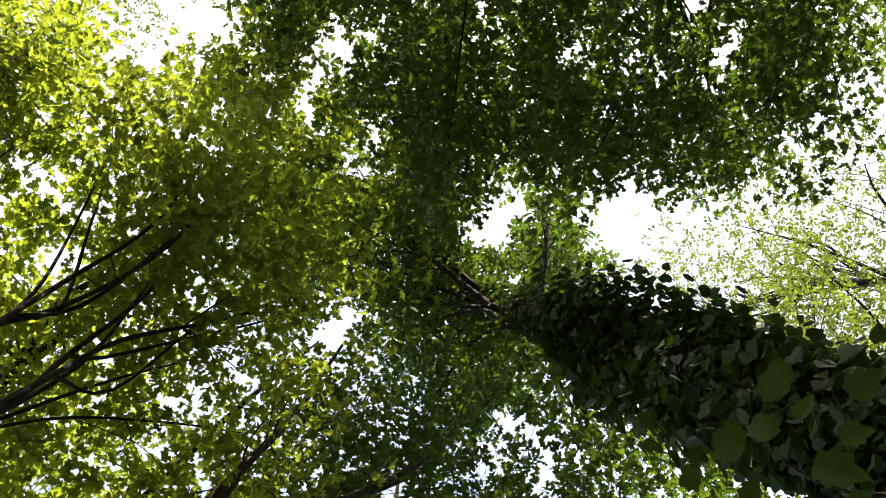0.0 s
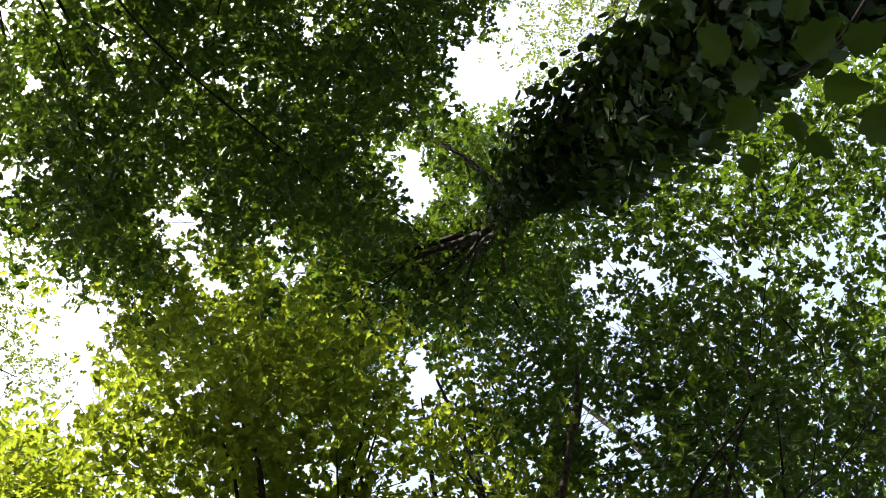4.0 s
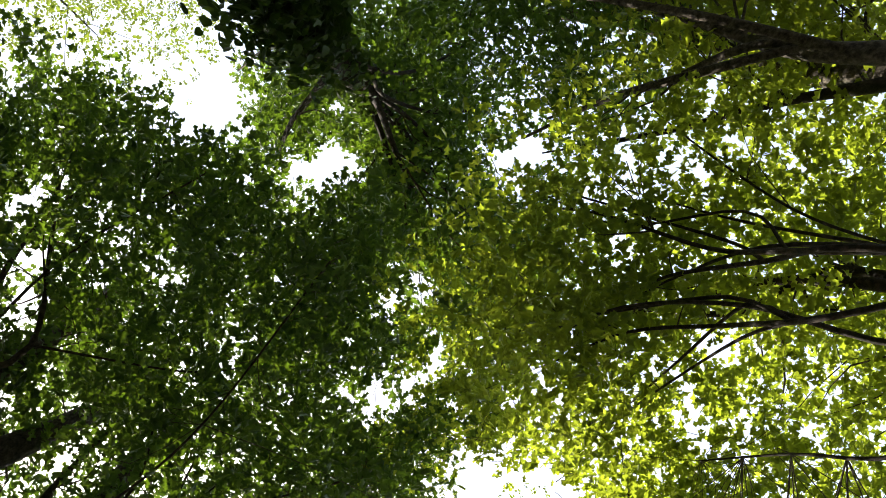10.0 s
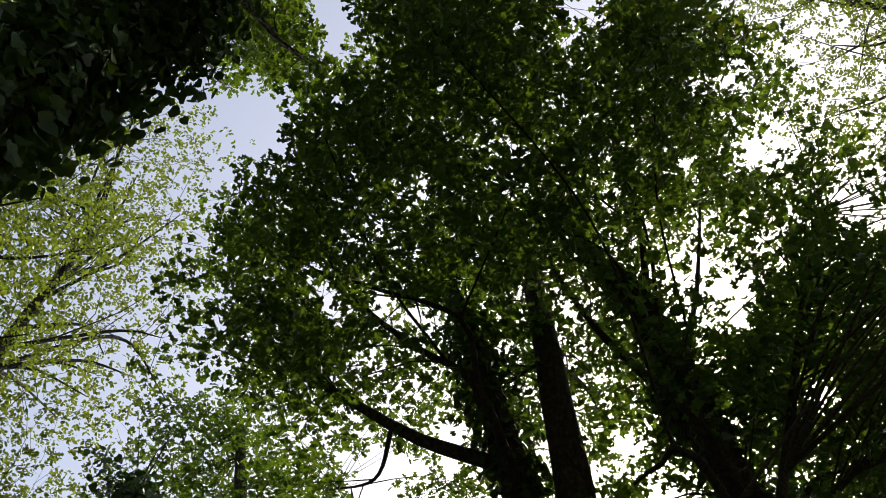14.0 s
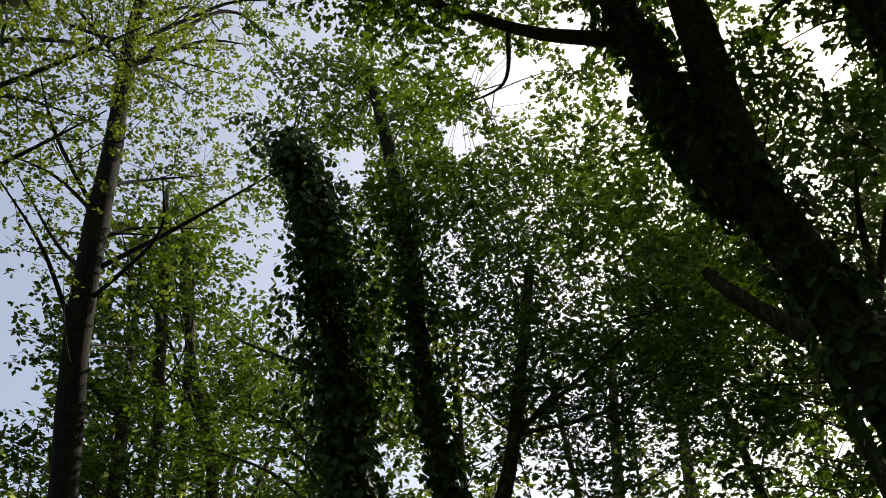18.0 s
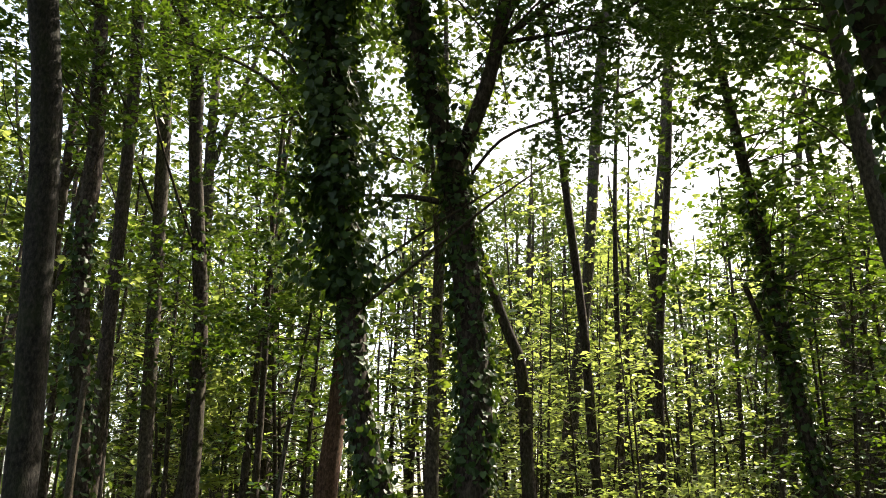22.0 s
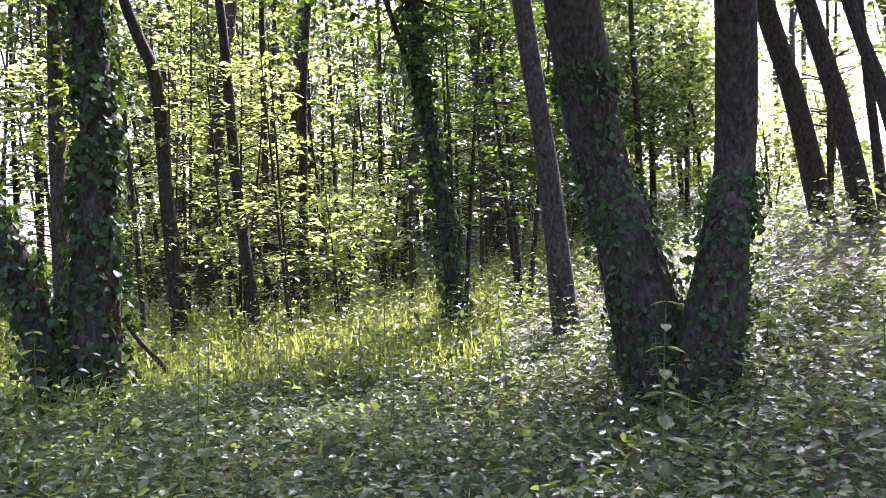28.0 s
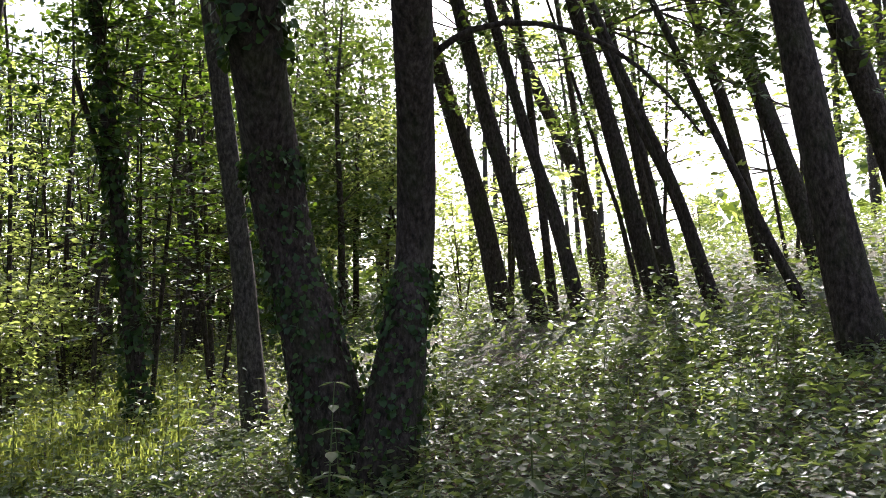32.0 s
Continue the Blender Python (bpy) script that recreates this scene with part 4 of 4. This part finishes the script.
# pale, fine-leaved trees over the openings
for st, lobes in [(rooted(S("L1"), 1.2), [(-5.9, 7.2, 13, 2.6, 2.6, 5.0), (-5.2, 5.6, 17, 2.4, 2.4, 4.0)]),
                  ([(-7.6, 4.6, -0.1, 0.22), (-7.2, 4.4, 9, 0.15), (-6.2, 4.2, 18, 0.03)], [(-6.4, 4.6, 13, 2.4, 2.4, 5.0)]),
                  ([(9.5, 1.2, 1.3, 0.24), (9.0, 1.1, 10, 0.15), (8.0, 1.0, 20, 0.03)], [(8.4, 1.2, 15.5, 2.6, 2.8, 5.0), (6.8, 0.9, 18.5, 1.8, 1.8, 2.5), (7.0, -1.2, 17.0, 2.2, 2.0, 3.5)])]:
    t = thing("poplar_tree", (0, 0, 0), "tall poplar with pale, small, airy leaves", "tree", "trees of the wood")
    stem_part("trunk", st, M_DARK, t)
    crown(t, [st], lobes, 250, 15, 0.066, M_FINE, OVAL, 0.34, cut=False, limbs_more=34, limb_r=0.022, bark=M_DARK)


# ---- the wood behind: a few kinds of tree, set out by copies ----
def far_tree(name, label, height, radius, clumps, tips, lean, mat, bark, size, lobes):
    t = thing(name, (0, 0, 0), label, "tree", "trees of the wood")
    st = [(0, 0, -0.2, radius * 1.3), (lean * 0.15, 0, height * 0.3, radius), (lean * 0.5, 0.1, height * 0.65, radius * 0.7), (lean, 0, height, 0.02)]
    stem_part("trunk", st, bark, t, 7)
    if radius > 0.09:
        stem_part("limb", [(lean * 0.3, 0.05, height * 0.45, radius * 0.5), (lean * 0.3 + 0.9, 0.4, height * 0.7, radius * 0.3), (lean * 0.3 + 1.2, 0.5, height * 0.9, 0.015)], bark, t, 6)
        stem_part("limb", [(lean * 0.4, 0.05, height * 0.55, radius * 0.45), (lean * 0.4 - 0.7, -0.5, height * 0.75, radius * 0.28), (lean * 0.3 - 1.0, -0.7, height * 0.92, 0.012)], bark, t, 6)
    crown(t, [st], [(lean * p, 0, height * p, w, w, height * h) for p, w, h in lobes], clumps, tips, size * 1.12, mat, CARD, 0.27, cut=False, single=False, twig=0.007, per=5)
    return t


TALL, FULL, POLE = [(0.86, 1.7, 0.15), (0.62, 1.6, 0.16), (0.38, 1.3, 0.16)], [(0.80, 1.5, 0.18), (0.5, 1.5, 0.22), (0.28, 1.1, 0.14)], [(0.85, 0.6, 0.14), (0.55, 0.5, 0.2)]
WOOD = "thin woodland tree with a straight trunk and light leaves"
KINDS = [far_tree("woodland_tree", WOOD, 14, 0.13, 52, 12, 0.6, M_FAR, M_BARK2, 0.16, TALL), far_tree("woodland_tree", WOOD, 12, 0.10, 46, 12, -0.8, M_FAR, M_BARK, 0.16, TALL),
         far_tree("woodland_tree", WOOD, 15, 0.16, 54, 12, 0.3, M_FAR, M_BARK2, 0.17, TALL), far_tree("woodland_tree", WOOD, 13, 0.11, 48, 12, -0.3, M_FINE, M_BARK2, 0.14, TALL)]
POLES = [far_tree("pole_tree", "thin bare pole of a young tree with few leaves", h, r, 14, 6, l, m_, b_, 0.14, POLE) for h, r, l, b_, m_ in [(9, 0.045, 0.5, M_BARK2, M_HAZEL_LIT), (11, 0.06, -0.6, M_BARK, M_FAR), (8, 0.035, 1.0, M_BARK2, M_FAR)]]
# The second kind wears the hazel colour, so it looks sunlit.
MIDS = [far_tree("understorey_tree", "low dark green tree leafy down to the herbs", h, r, 54, 12, l, m_, M_BARK, 0.14, FULL) for h, r, l, m_ in [(7.5, 0.07, 0.5, M_FAR), (6.0, 0.055, -0.7, M_HAZEL_LIT)]]
spots = []


def set_out(kinds, number, places, gap=1.3, sunny=True, low=0.85, high=1.2):
    """Copies of the kinds at chance places within sectors (azimuths, distances), clear of each other and of the sun's way into the glade."""
    made = tries = 0
    while made < number and tries < 6000:
        tries += 1
        az0, az1, d0, d1 = places[tries % len(places)]
        az, hd = rng.uniform(az0, az1), math.sqrt(rng.uniform(d0**2, d1**2))
        x, y = hd * math.sin(radians(az)), hd * math.cos(radians(az))
        ahead, aside = (x + 1) * math.sin(SUN_AZ) + (y - 12) * math.cos(SUN_AZ), (x + 1) * math.cos(SUN_AZ) - (y - 12) * math.sin(SUN_AZ)
        if sunny and 2 < ahead < 24 and abs(aside) < 7.5:
            continue
        if any((x - a) ** 2 + (y - b) ** 2 < gap for a, b in spots):
            continue
        spots.append((x, y))
        m = pose(x, y, base_z(x, y), 0, 0, rng.uniform(0, 360)) @ Matrix.Scale(rng.uniform(low, high), 4)
        k = kinds[made % len(kinds)]
        (k if made < len(kinds) else copy_thing(k, m)).matrix_basis = m
        made += 1


# Sector 85 to 285 holds unseen trees, added behind to shade the clearing.
set_out(KINDS, 170, [(-75, 27, 16, 50), (-75, -30, 14, 40), (58, 85, 14, 40), (85, 285, 9, 34), (-45, 27, 24, 50)])
set_out(KINDS[:3], 40, [(2, 28, 36, 54), (-8, 4, 30, 46)])
set_out(KINDS[:2], 10, [(28, 50, 36, 50)])
set_out(POLES, 150, [(-45, 8, 13, 34), (-45, 25, 16, 40)], 0.4)
set_out(POLES, 34, [(1, 19, 13.5, 30)], 0.4, False)
for x, y, k in [(-2.3, 13.3, 3)]:
    spots.append((x, y))
    m = pose(x, y, base_z(x, y), 0, 0, x * 50) @ Matrix.Scale(0.95, 4)
    copy_thing(KINDS[k], m).matrix_basis = m
set_out(MIDS, 26, [(5, 27, 27, 35), (22, 32, 19, 29)], 1.5, False, 0.85, 1.1)


# ---- young trees with flat sprays of leaves ----
def young_tree(height, stems, reach, sprays, per, size, mat, label, r0=0.05):
    t = thing("young_tree", (0, 0, 0), label, "tree", "young trees of the wood")
    lines = []
    for i in range(stems):
        a, o = i * 2.4 + rng.random(), reach * (0.25 + 0.3 * rng.random()) * (stems > 1)
        h = height * (1 - 0.12 * i)
        st = [(0.08 * math.cos(a), 0.08 * math.sin(a), -0.1, r0), (o * 0.5 * math.cos(a), o * 0.5 * math.sin(a), h * 0.4, r0 * 0.75), (o * math.cos(a) + 0.1, o * math.sin(a), h, 0.008)]
        stem_part("stem", st, M_BARK, t, 6, 0.03)
        lines.append(spline(st, 0.25))
    tubes, at, along, up = [], [], [], []
    for k in range(sprays):
        st = lines[k % stems]
        u = 0.22 + 0.76 * rng.random()
        o = st[int(u * (len(st) - 1))]
        a, far = rng.random() * 2 * np.pi, reach * (1.15 - 0.75 * u) * rng.uniform(0.5, 1.1)
        way = np.array([math.cos(a), math.sin(a), rng.uniform(0.0, 0.5)])
        bend = np.array([0, 0, -rng.uniform(0.05, 0.3) * far])
        p = [o[:3], o[:3] + way * far * 0.5, o[:3] + way * far + bend]
        curve = spline([(*p[0], min(0.018, o[3] * 0.5)), (*p[1], 0.008), (*p[2], 0.003)], 0.15)
        tubes.append(tube(curve, 4))
        side = np.array([-math.sin(a), math.cos(a), 0])
        pick = curve[np.clip((len(curve) * (0.3 + 0.7 * rng.random(per) ** 0.7)).astype(int), 0, len(curve) - 1), :3]
        s = np.sign(rng.normal(size=per))[:, None]
        d = way * 0.8 + side * s * 0.9 + scatter(per) * 0.3 + np.array([0, 0, -0.25])
        at.append(pick + side * s * 0.12 * rng.random((per, 1)) + scatter(per) * 0.04)
        along.append(d)
        up.append(np.array([0, 0, 1.0]) + scatter(per) * 0.35)
    part("twig_tangle", mesh_np("twig_tangle", *join_tubes(tubes), M_TWIG, True), t)["kind"] = "stuff"
    n = sprays * per
    part("foliage", leaves("foliage", OVAL, np.vstack(at), np.vstack(along), np.vstack(up), size * rng.uniform(0.6, 1.25, n), mat), t)
    return t


# Sunlit and shaded young trees differ in leaf colour, which carries the light.
LIT, SHADY = "slim young tree with leaves in flat sprays, coloured yellow-green as if sunlit", "slim young tree with leaves in flat sprays, coloured dark green as if shaded"
YOUNG = [young_tree(9.5, 3, 1.9, 90, 10, 0.16, M_HAZEL_LIT, LIT), young_tree(7.0, 2, 1.7, 75, 11, 0.16, M_HAZEL_LIT, LIT, 0.04), young_tree(12.0, 2, 2.0, 105, 12, 0.15, M_FAR, SHADY, 0.07), young_tree(8.0, 3, 1.8, 95, 16, 0.14, M_OAK, SHADY)]
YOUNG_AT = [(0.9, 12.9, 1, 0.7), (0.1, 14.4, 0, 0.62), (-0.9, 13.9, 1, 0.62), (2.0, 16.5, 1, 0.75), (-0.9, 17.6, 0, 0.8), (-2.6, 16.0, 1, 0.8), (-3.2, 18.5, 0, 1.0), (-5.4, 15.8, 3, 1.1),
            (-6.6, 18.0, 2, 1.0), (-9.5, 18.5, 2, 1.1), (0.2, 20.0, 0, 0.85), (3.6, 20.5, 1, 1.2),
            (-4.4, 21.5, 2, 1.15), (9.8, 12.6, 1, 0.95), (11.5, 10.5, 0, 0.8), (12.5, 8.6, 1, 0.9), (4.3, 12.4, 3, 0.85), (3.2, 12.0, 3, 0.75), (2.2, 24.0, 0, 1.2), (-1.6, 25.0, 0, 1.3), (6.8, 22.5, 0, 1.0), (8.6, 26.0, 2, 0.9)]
for i, (x, y, k, size) in enumerate(YOUNG_AT):
    m = pose(x, y, base_z(x, y), 0, 0, x * 97) @ Matrix.Scale(size, 4)
    (YOUNG[k] if k not in [p[2] for p in YOUNG_AT[:i]] else copy_thing(YOUNG[k], m)).matrix_basis = m


# ---- shrubs and saplings under the trees ----
def shrub(height, width, clumps, per, size, mat):
    t = thing("hazel_shrub", (0, 0, 0), "light green shrub with broad sunlit leaves", "shrub", "shrubs of the wood")
    st = []
    for a in np.linspace(0, 2 * np.pi, 4)[:3]:
        st.append([(0.05 * math.cos(a), 0.05 * math.sin(a), -0.1, 0.025), (width * 0.3 * math.cos(a), width * 0.3 * math.sin(a), height * 0.5, 0.018), (width * 0.6 * math.cos(a), width * 0.6 * math.sin(a), height, 0.006)])
        stem_part("stem", st[-1], M_TWIG, t, 5, 0)
    crown(t, st, [(0, 0, height * 0.62, width, width, height * 0.45)], clumps, per, size, mat, CARD, 0.2, cut=False, twig=0.006, single=False)
    return t


# The first two kinds use the hazel leaf colour with sunlight in it.
SHRUBS = [shrub(2.6, 1.0, 40, 6, 0.13, M_HAZEL_LIT), shrub(5.2, 1.6, 66, 5, 0.165, M_HAZEL_LIT), shrub(1.5, 0.9, 34, 6, 0.10, M_FAR)]
for i in range(54):
    az = rng.uniform(-60, 26) if i % 3 else rng.uniform(28, 75)
    hd = 23 + 16 * rng.random() if -22 < az < 26 else 14 + 22 * rng.random()
    x, y = hd * math.sin(radians(az)), hd * math.cos(radians(az))
    m = pose(x, y, base_z(x, y), 0, 0, rng.uniform(0, 360)) @ Matrix.Scale(rng.uniform(0.7, 1.25), 4)
    k = SHRUBS[i % 3]
    if i < 3:
        k.matrix_basis = m
    else:
        copy_thing(k, m).matrix_basis = m


# ---- herbs and grass on the ground ----
def herbs(name, label, n, near, far, az0, az1, height, size, shape, mat, power=0.5):
    az = np.radians(rng.uniform(az0, az1, n))
    hd = near + (far - near) * rng.random(n) ** power
    x, y = hd * np.sin(az), hd * np.cos(az)
    clump = 0.55 + 0.45 * np.sin(x * 1.9 + 1.1 * np.sin(y * 1.3)) * np.sin(y * 2.3 + 0.7 * x)
    z = rise(x, y) + np.abs(rng.normal(size=n)) * height * (0.35 + clump)
    along = scatter(n) * np.array([1, 1, 0.35])
    up = np.array([0, 0, 1.0]) + scatter(n) * 0.35
    ob = new(name, leaves(name, shape, np.stack([x, y, z], 1), along, up, size * rng.uniform(0.5, 1.3, n), mat))
    tagged(ob, label, "undergrowth", kind="stuff")


def grass(name, label, n, near, far, az0, az1, height):
    az = np.radians(rng.uniform(az0, az1, n))
    hd = near + (far - near) * rng.random(n)
    x, y = hd * np.sin(az), hd * np.cos(az)
    along = np.array([0, 0, 1.0]) + scatter(n) * 0.28
    ob = new(name, leaves(name, BLADE, np.stack([x, y, rise(x, y)], 1), along, scatter(n), height * rng.uniform(0.5, 1.2, n), M_GRASS))
    tagged(ob, label, "grass", kind="stuff")


herbs("leaf_litter", "brown fallen leaves on the forest floor", 14000, 2.0, 9.0, -50, 65, 0.03, 0.055, OVAL, M_LITTER, 0.7)
herbs("herb_cover", "low cover of brambles and ivy leaves over the forest floor", 72000, 2.2, 9.5, -50, 65, 0.14, 0.066, OVAL, M_HERB, 0.7)
herbs("herb_cover", "taller herbs with pale green leaves between the trees", 70000, 8.0, 26, -50, 70, 0.30, 0.092, OVAL, M_HERB, 0.8)
herbs("herb_cover", "pale flowering herbs along the lit glade", 26000, 9, 22, -34, 24, 0.34, 0.07, SLIM, M_GRASS, 0.8)
herbs("herb_cover", "distant undergrowth of the wood", 26000, 24, 60, -60, 80, 0.5, 0.24, OVAL, M_FAR, 0.8)
grass("grass", "long sunlit grass in the glade between the trees", 14000, 8.5, 20, -34, 18, 0.34)
grass("grass", "thin blades of grass standing out of the low herbs", 380, 3.0, 8.5, -40, 50, 0.24)


# ---- the far edge of the wood ----
def far_belt():
    n = 26000
    az = np.radians(rng.uniform(-180, 180, n))
    hd = rng.uniform(46, 62, n)
    x, y = hd * np.sin(az), hd * np.cos(az)
    top = (6 + 3 * np.sin(az * 7) + 2 * np.sin(az * 17 + 1)) * np.where((az > radians(27)) & (az < radians(50)), 0.3, 1)
    z = rise(x, y) + np.abs(top) * rng.random(n) ** 1.2
    ob = new("distant_wood", leaves("distant_wood", CARD, np.stack([x, y, z], 1), scatter(n), scatter(n), rng.uniform(0.5, 1.3, n), M_FAR))
    tagged(ob, "distant hazy belt of leafy woodland", "woodland", kind="stuff")


far_belt()


# shrubs in the sunlit hazel colour at the glade's edge, and a dark bush beyond
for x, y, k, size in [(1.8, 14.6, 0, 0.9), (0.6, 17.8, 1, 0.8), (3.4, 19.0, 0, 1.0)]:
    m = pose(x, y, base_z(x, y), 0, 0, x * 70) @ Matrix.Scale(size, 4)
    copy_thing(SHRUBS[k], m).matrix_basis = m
for x, y, size in [(7.4, 18.2, 1.3), (8.4, 18.6, 1.1)]:
    m = pose(x, y, base_z(x, y), 0, 0, x * 70) @ Matrix.Scale(size, 4)
    b = copy_thing(SHRUBS[2], m)
    b.matrix_basis = m
    tagged(b, "low dark bush at the edge of the glade", "bush")


# ---- small plants that stand out of the herbs ----
M_STALK = leaf_material("green_stalk", (0.05, 0.08, 0.02), (0.08, 0.11, 0.03), (0.11, 0.14, 0.04), (0.2, 0.3, 0.05), 0.15)


def nettle(height, pairs, size):
    t = thing("nettle_plant", (0, 0, 0), "upright nettle with paired toothed green leaves", "plant", "nettles in the herbs")
    st = [(0, 0, -0.03, 0.006), (0.03, 0.01, height * 0.5, 0.005), (0.05, 0.0, height, 0.002)]
    part("stalk", mesh_np("stalk", *tube(spline(st, 0.08), 5), M_STALK, True), t)
    z = np.linspace(height * 0.25, height, pairs)
    a = np.arange(pairs) * np.pi / 2 + 0.3
    a4 = np.repeat(a, 2) + np.tile([0, np.pi], pairs)
    z4 = np.repeat(z, 2)
    at = np.stack([0.05 * z4 / height, 0 * z4, z4], 1)
    along = np.stack([np.cos(a4), np.sin(a4), -0.25 + 0 * a4], 1)
    for i in range(len(at)):
        part("leaf", leaves("leaf", OVAL, at[i:i + 1], along[i:i + 1], np.array([[0, 0, 1.0]]), np.array([size * (1.25 - 0.7 * z4[i] / height)]), M_HERB), t)
    return t


NETTLES = [nettle(0.75, 7, 0.13), nettle(0.5, 5, 0.11), nettle(0.95, 8, 0.14)]
for i in range(54):
    az, hd = rng.uniform(-30, 58), 3.6 + 7.5 * rng.random()
    x, y = hd * math.sin(radians(az)), hd * math.cos(radians(az))
    m = pose(x, y, base_z(x, y), rng.normal() * 5, rng.normal() * 5, rng.uniform(0, 360)) @ Matrix.Scale(rng.uniform(0.7, 1.1), 4)
    k = NETTLES[i % 3]
    (k if i < 3 else copy_thing(k, m)).matrix_basis = m

# sprigs of broad leaves close to the camera, hanging from the ivy-clad oak
# The first sprig gets its sunlight from leaf colour; the second is dark.
for tip, mat, label, n, wide in [((-0.86, 0.21, 2.97), M_MAPLE_LIT, "sprig of broad lobed leaves hanging close by, coloured yellow-green as if sunlit", 5, 0.06), ((-0.88, 0.02, 3.20), M_IVY, "sprig of broad lobed dark leaves hanging close by", 13, 0.17)]:
    t = thing("leaf_sprig", (0, 0, 0), label, "twig")
    st = [(-2.05, 0.75, 3.1, 0.012), (-1.5, 0.45, 3.55, 0.008), (tip[0] - 0.2, tip[1] + 0.1, tip[2] + 0.15, 0.005), (*tip, 0.003)]
    part("twig", mesh_np("twig", *tube(spline(st, 0.1), 6), M_TWIG, True), t)
    for k in range(n):
        a = k * 2.4
        at = np.array(tip) + np.array([math.cos(a), math.sin(a), 0.35 * math.sin(2.1 * k)]) * wide * (0.3 + 0.7 * k / n)
        part("leaf", leaves("leaf", VINE, at[None], np.array([[math.cos(a), math.sin(a), -0.4]]), np.array([[0.2 * math.sin(k), 0.3 * math.cos(k), 1.0]]), np.array([0.075 + 0.02 * math.sin(k * 1.7)]), mat), t)

# a sapling close to the camera
t = thing("sapling", (-0.62, 0.98, base_z(-0.62, 0.98)), "thin sapling with a few broad green leaves", "plant")
st = [(0, 0, -0.03, 0.006), (0.03, 0.02, 0.6, 0.005), (0.12, -0.02, 1.18, 0.002)]
part("stalk", mesh_np("stalk", *tube(spline(st, 0.1), 6), M_TWIG, True), t)
for dx, dy, dz, ax, ay in [(0.06, 0.0, 0.95, 1, 0.2), (0.08, 0.0, 1.02, -0.8, 0.4), (0.10, -0.01, 1.10, 0.6, -0.8), (0.12, -0.02, 1.18, 0.9, 0.6), (0.05, 0.01, 0.85, -0.6, -0.7)]:
    part("leaf", leaves("leaf", OVAL, np.array([[dx, dy, dz]]), np.array([[ax, ay, -0.3]]), np.array([[0, 0, 1.0]]), np.array([0.13]), M_HAZEL_LIT), t)

# dead sticks standing and lying in the herbs
for pts in [[(-3.2, 6.0, -0.05, 0.016), (-3.14, 6.0, 0.3, 0.013), (-3.05, 6.02, 0.62, 0.007)], [(-4.5, 8.1, -0.05, 0.07), (-4.75, 8.1, 0.7, 0.055), (-5.05, 8.15, 1.5, 0.045), (-5.1, 8.2, 3.0, 0.03)],
            [(-0.6, 9.8, 0.1, 0.03), (-1.0, 9.9, 0.6, 0.025), (-1.3, 10.0, 1.1, 0.012)], [(0.5, 3.6, 0.16, 0.012), (0.9, 3.7, 0.2, 0.01), (1.2, 3.9, 0.17, 0.006)]]:
    t = thing("dead_stick", (0, 0, 0), "dead bare stick among the herbs", "stick", "dead sticks")
    part("wood", mesh_np("wood", *tube(spline(pts, 0.1), 7, 0.08), M_TWIG, True), t)
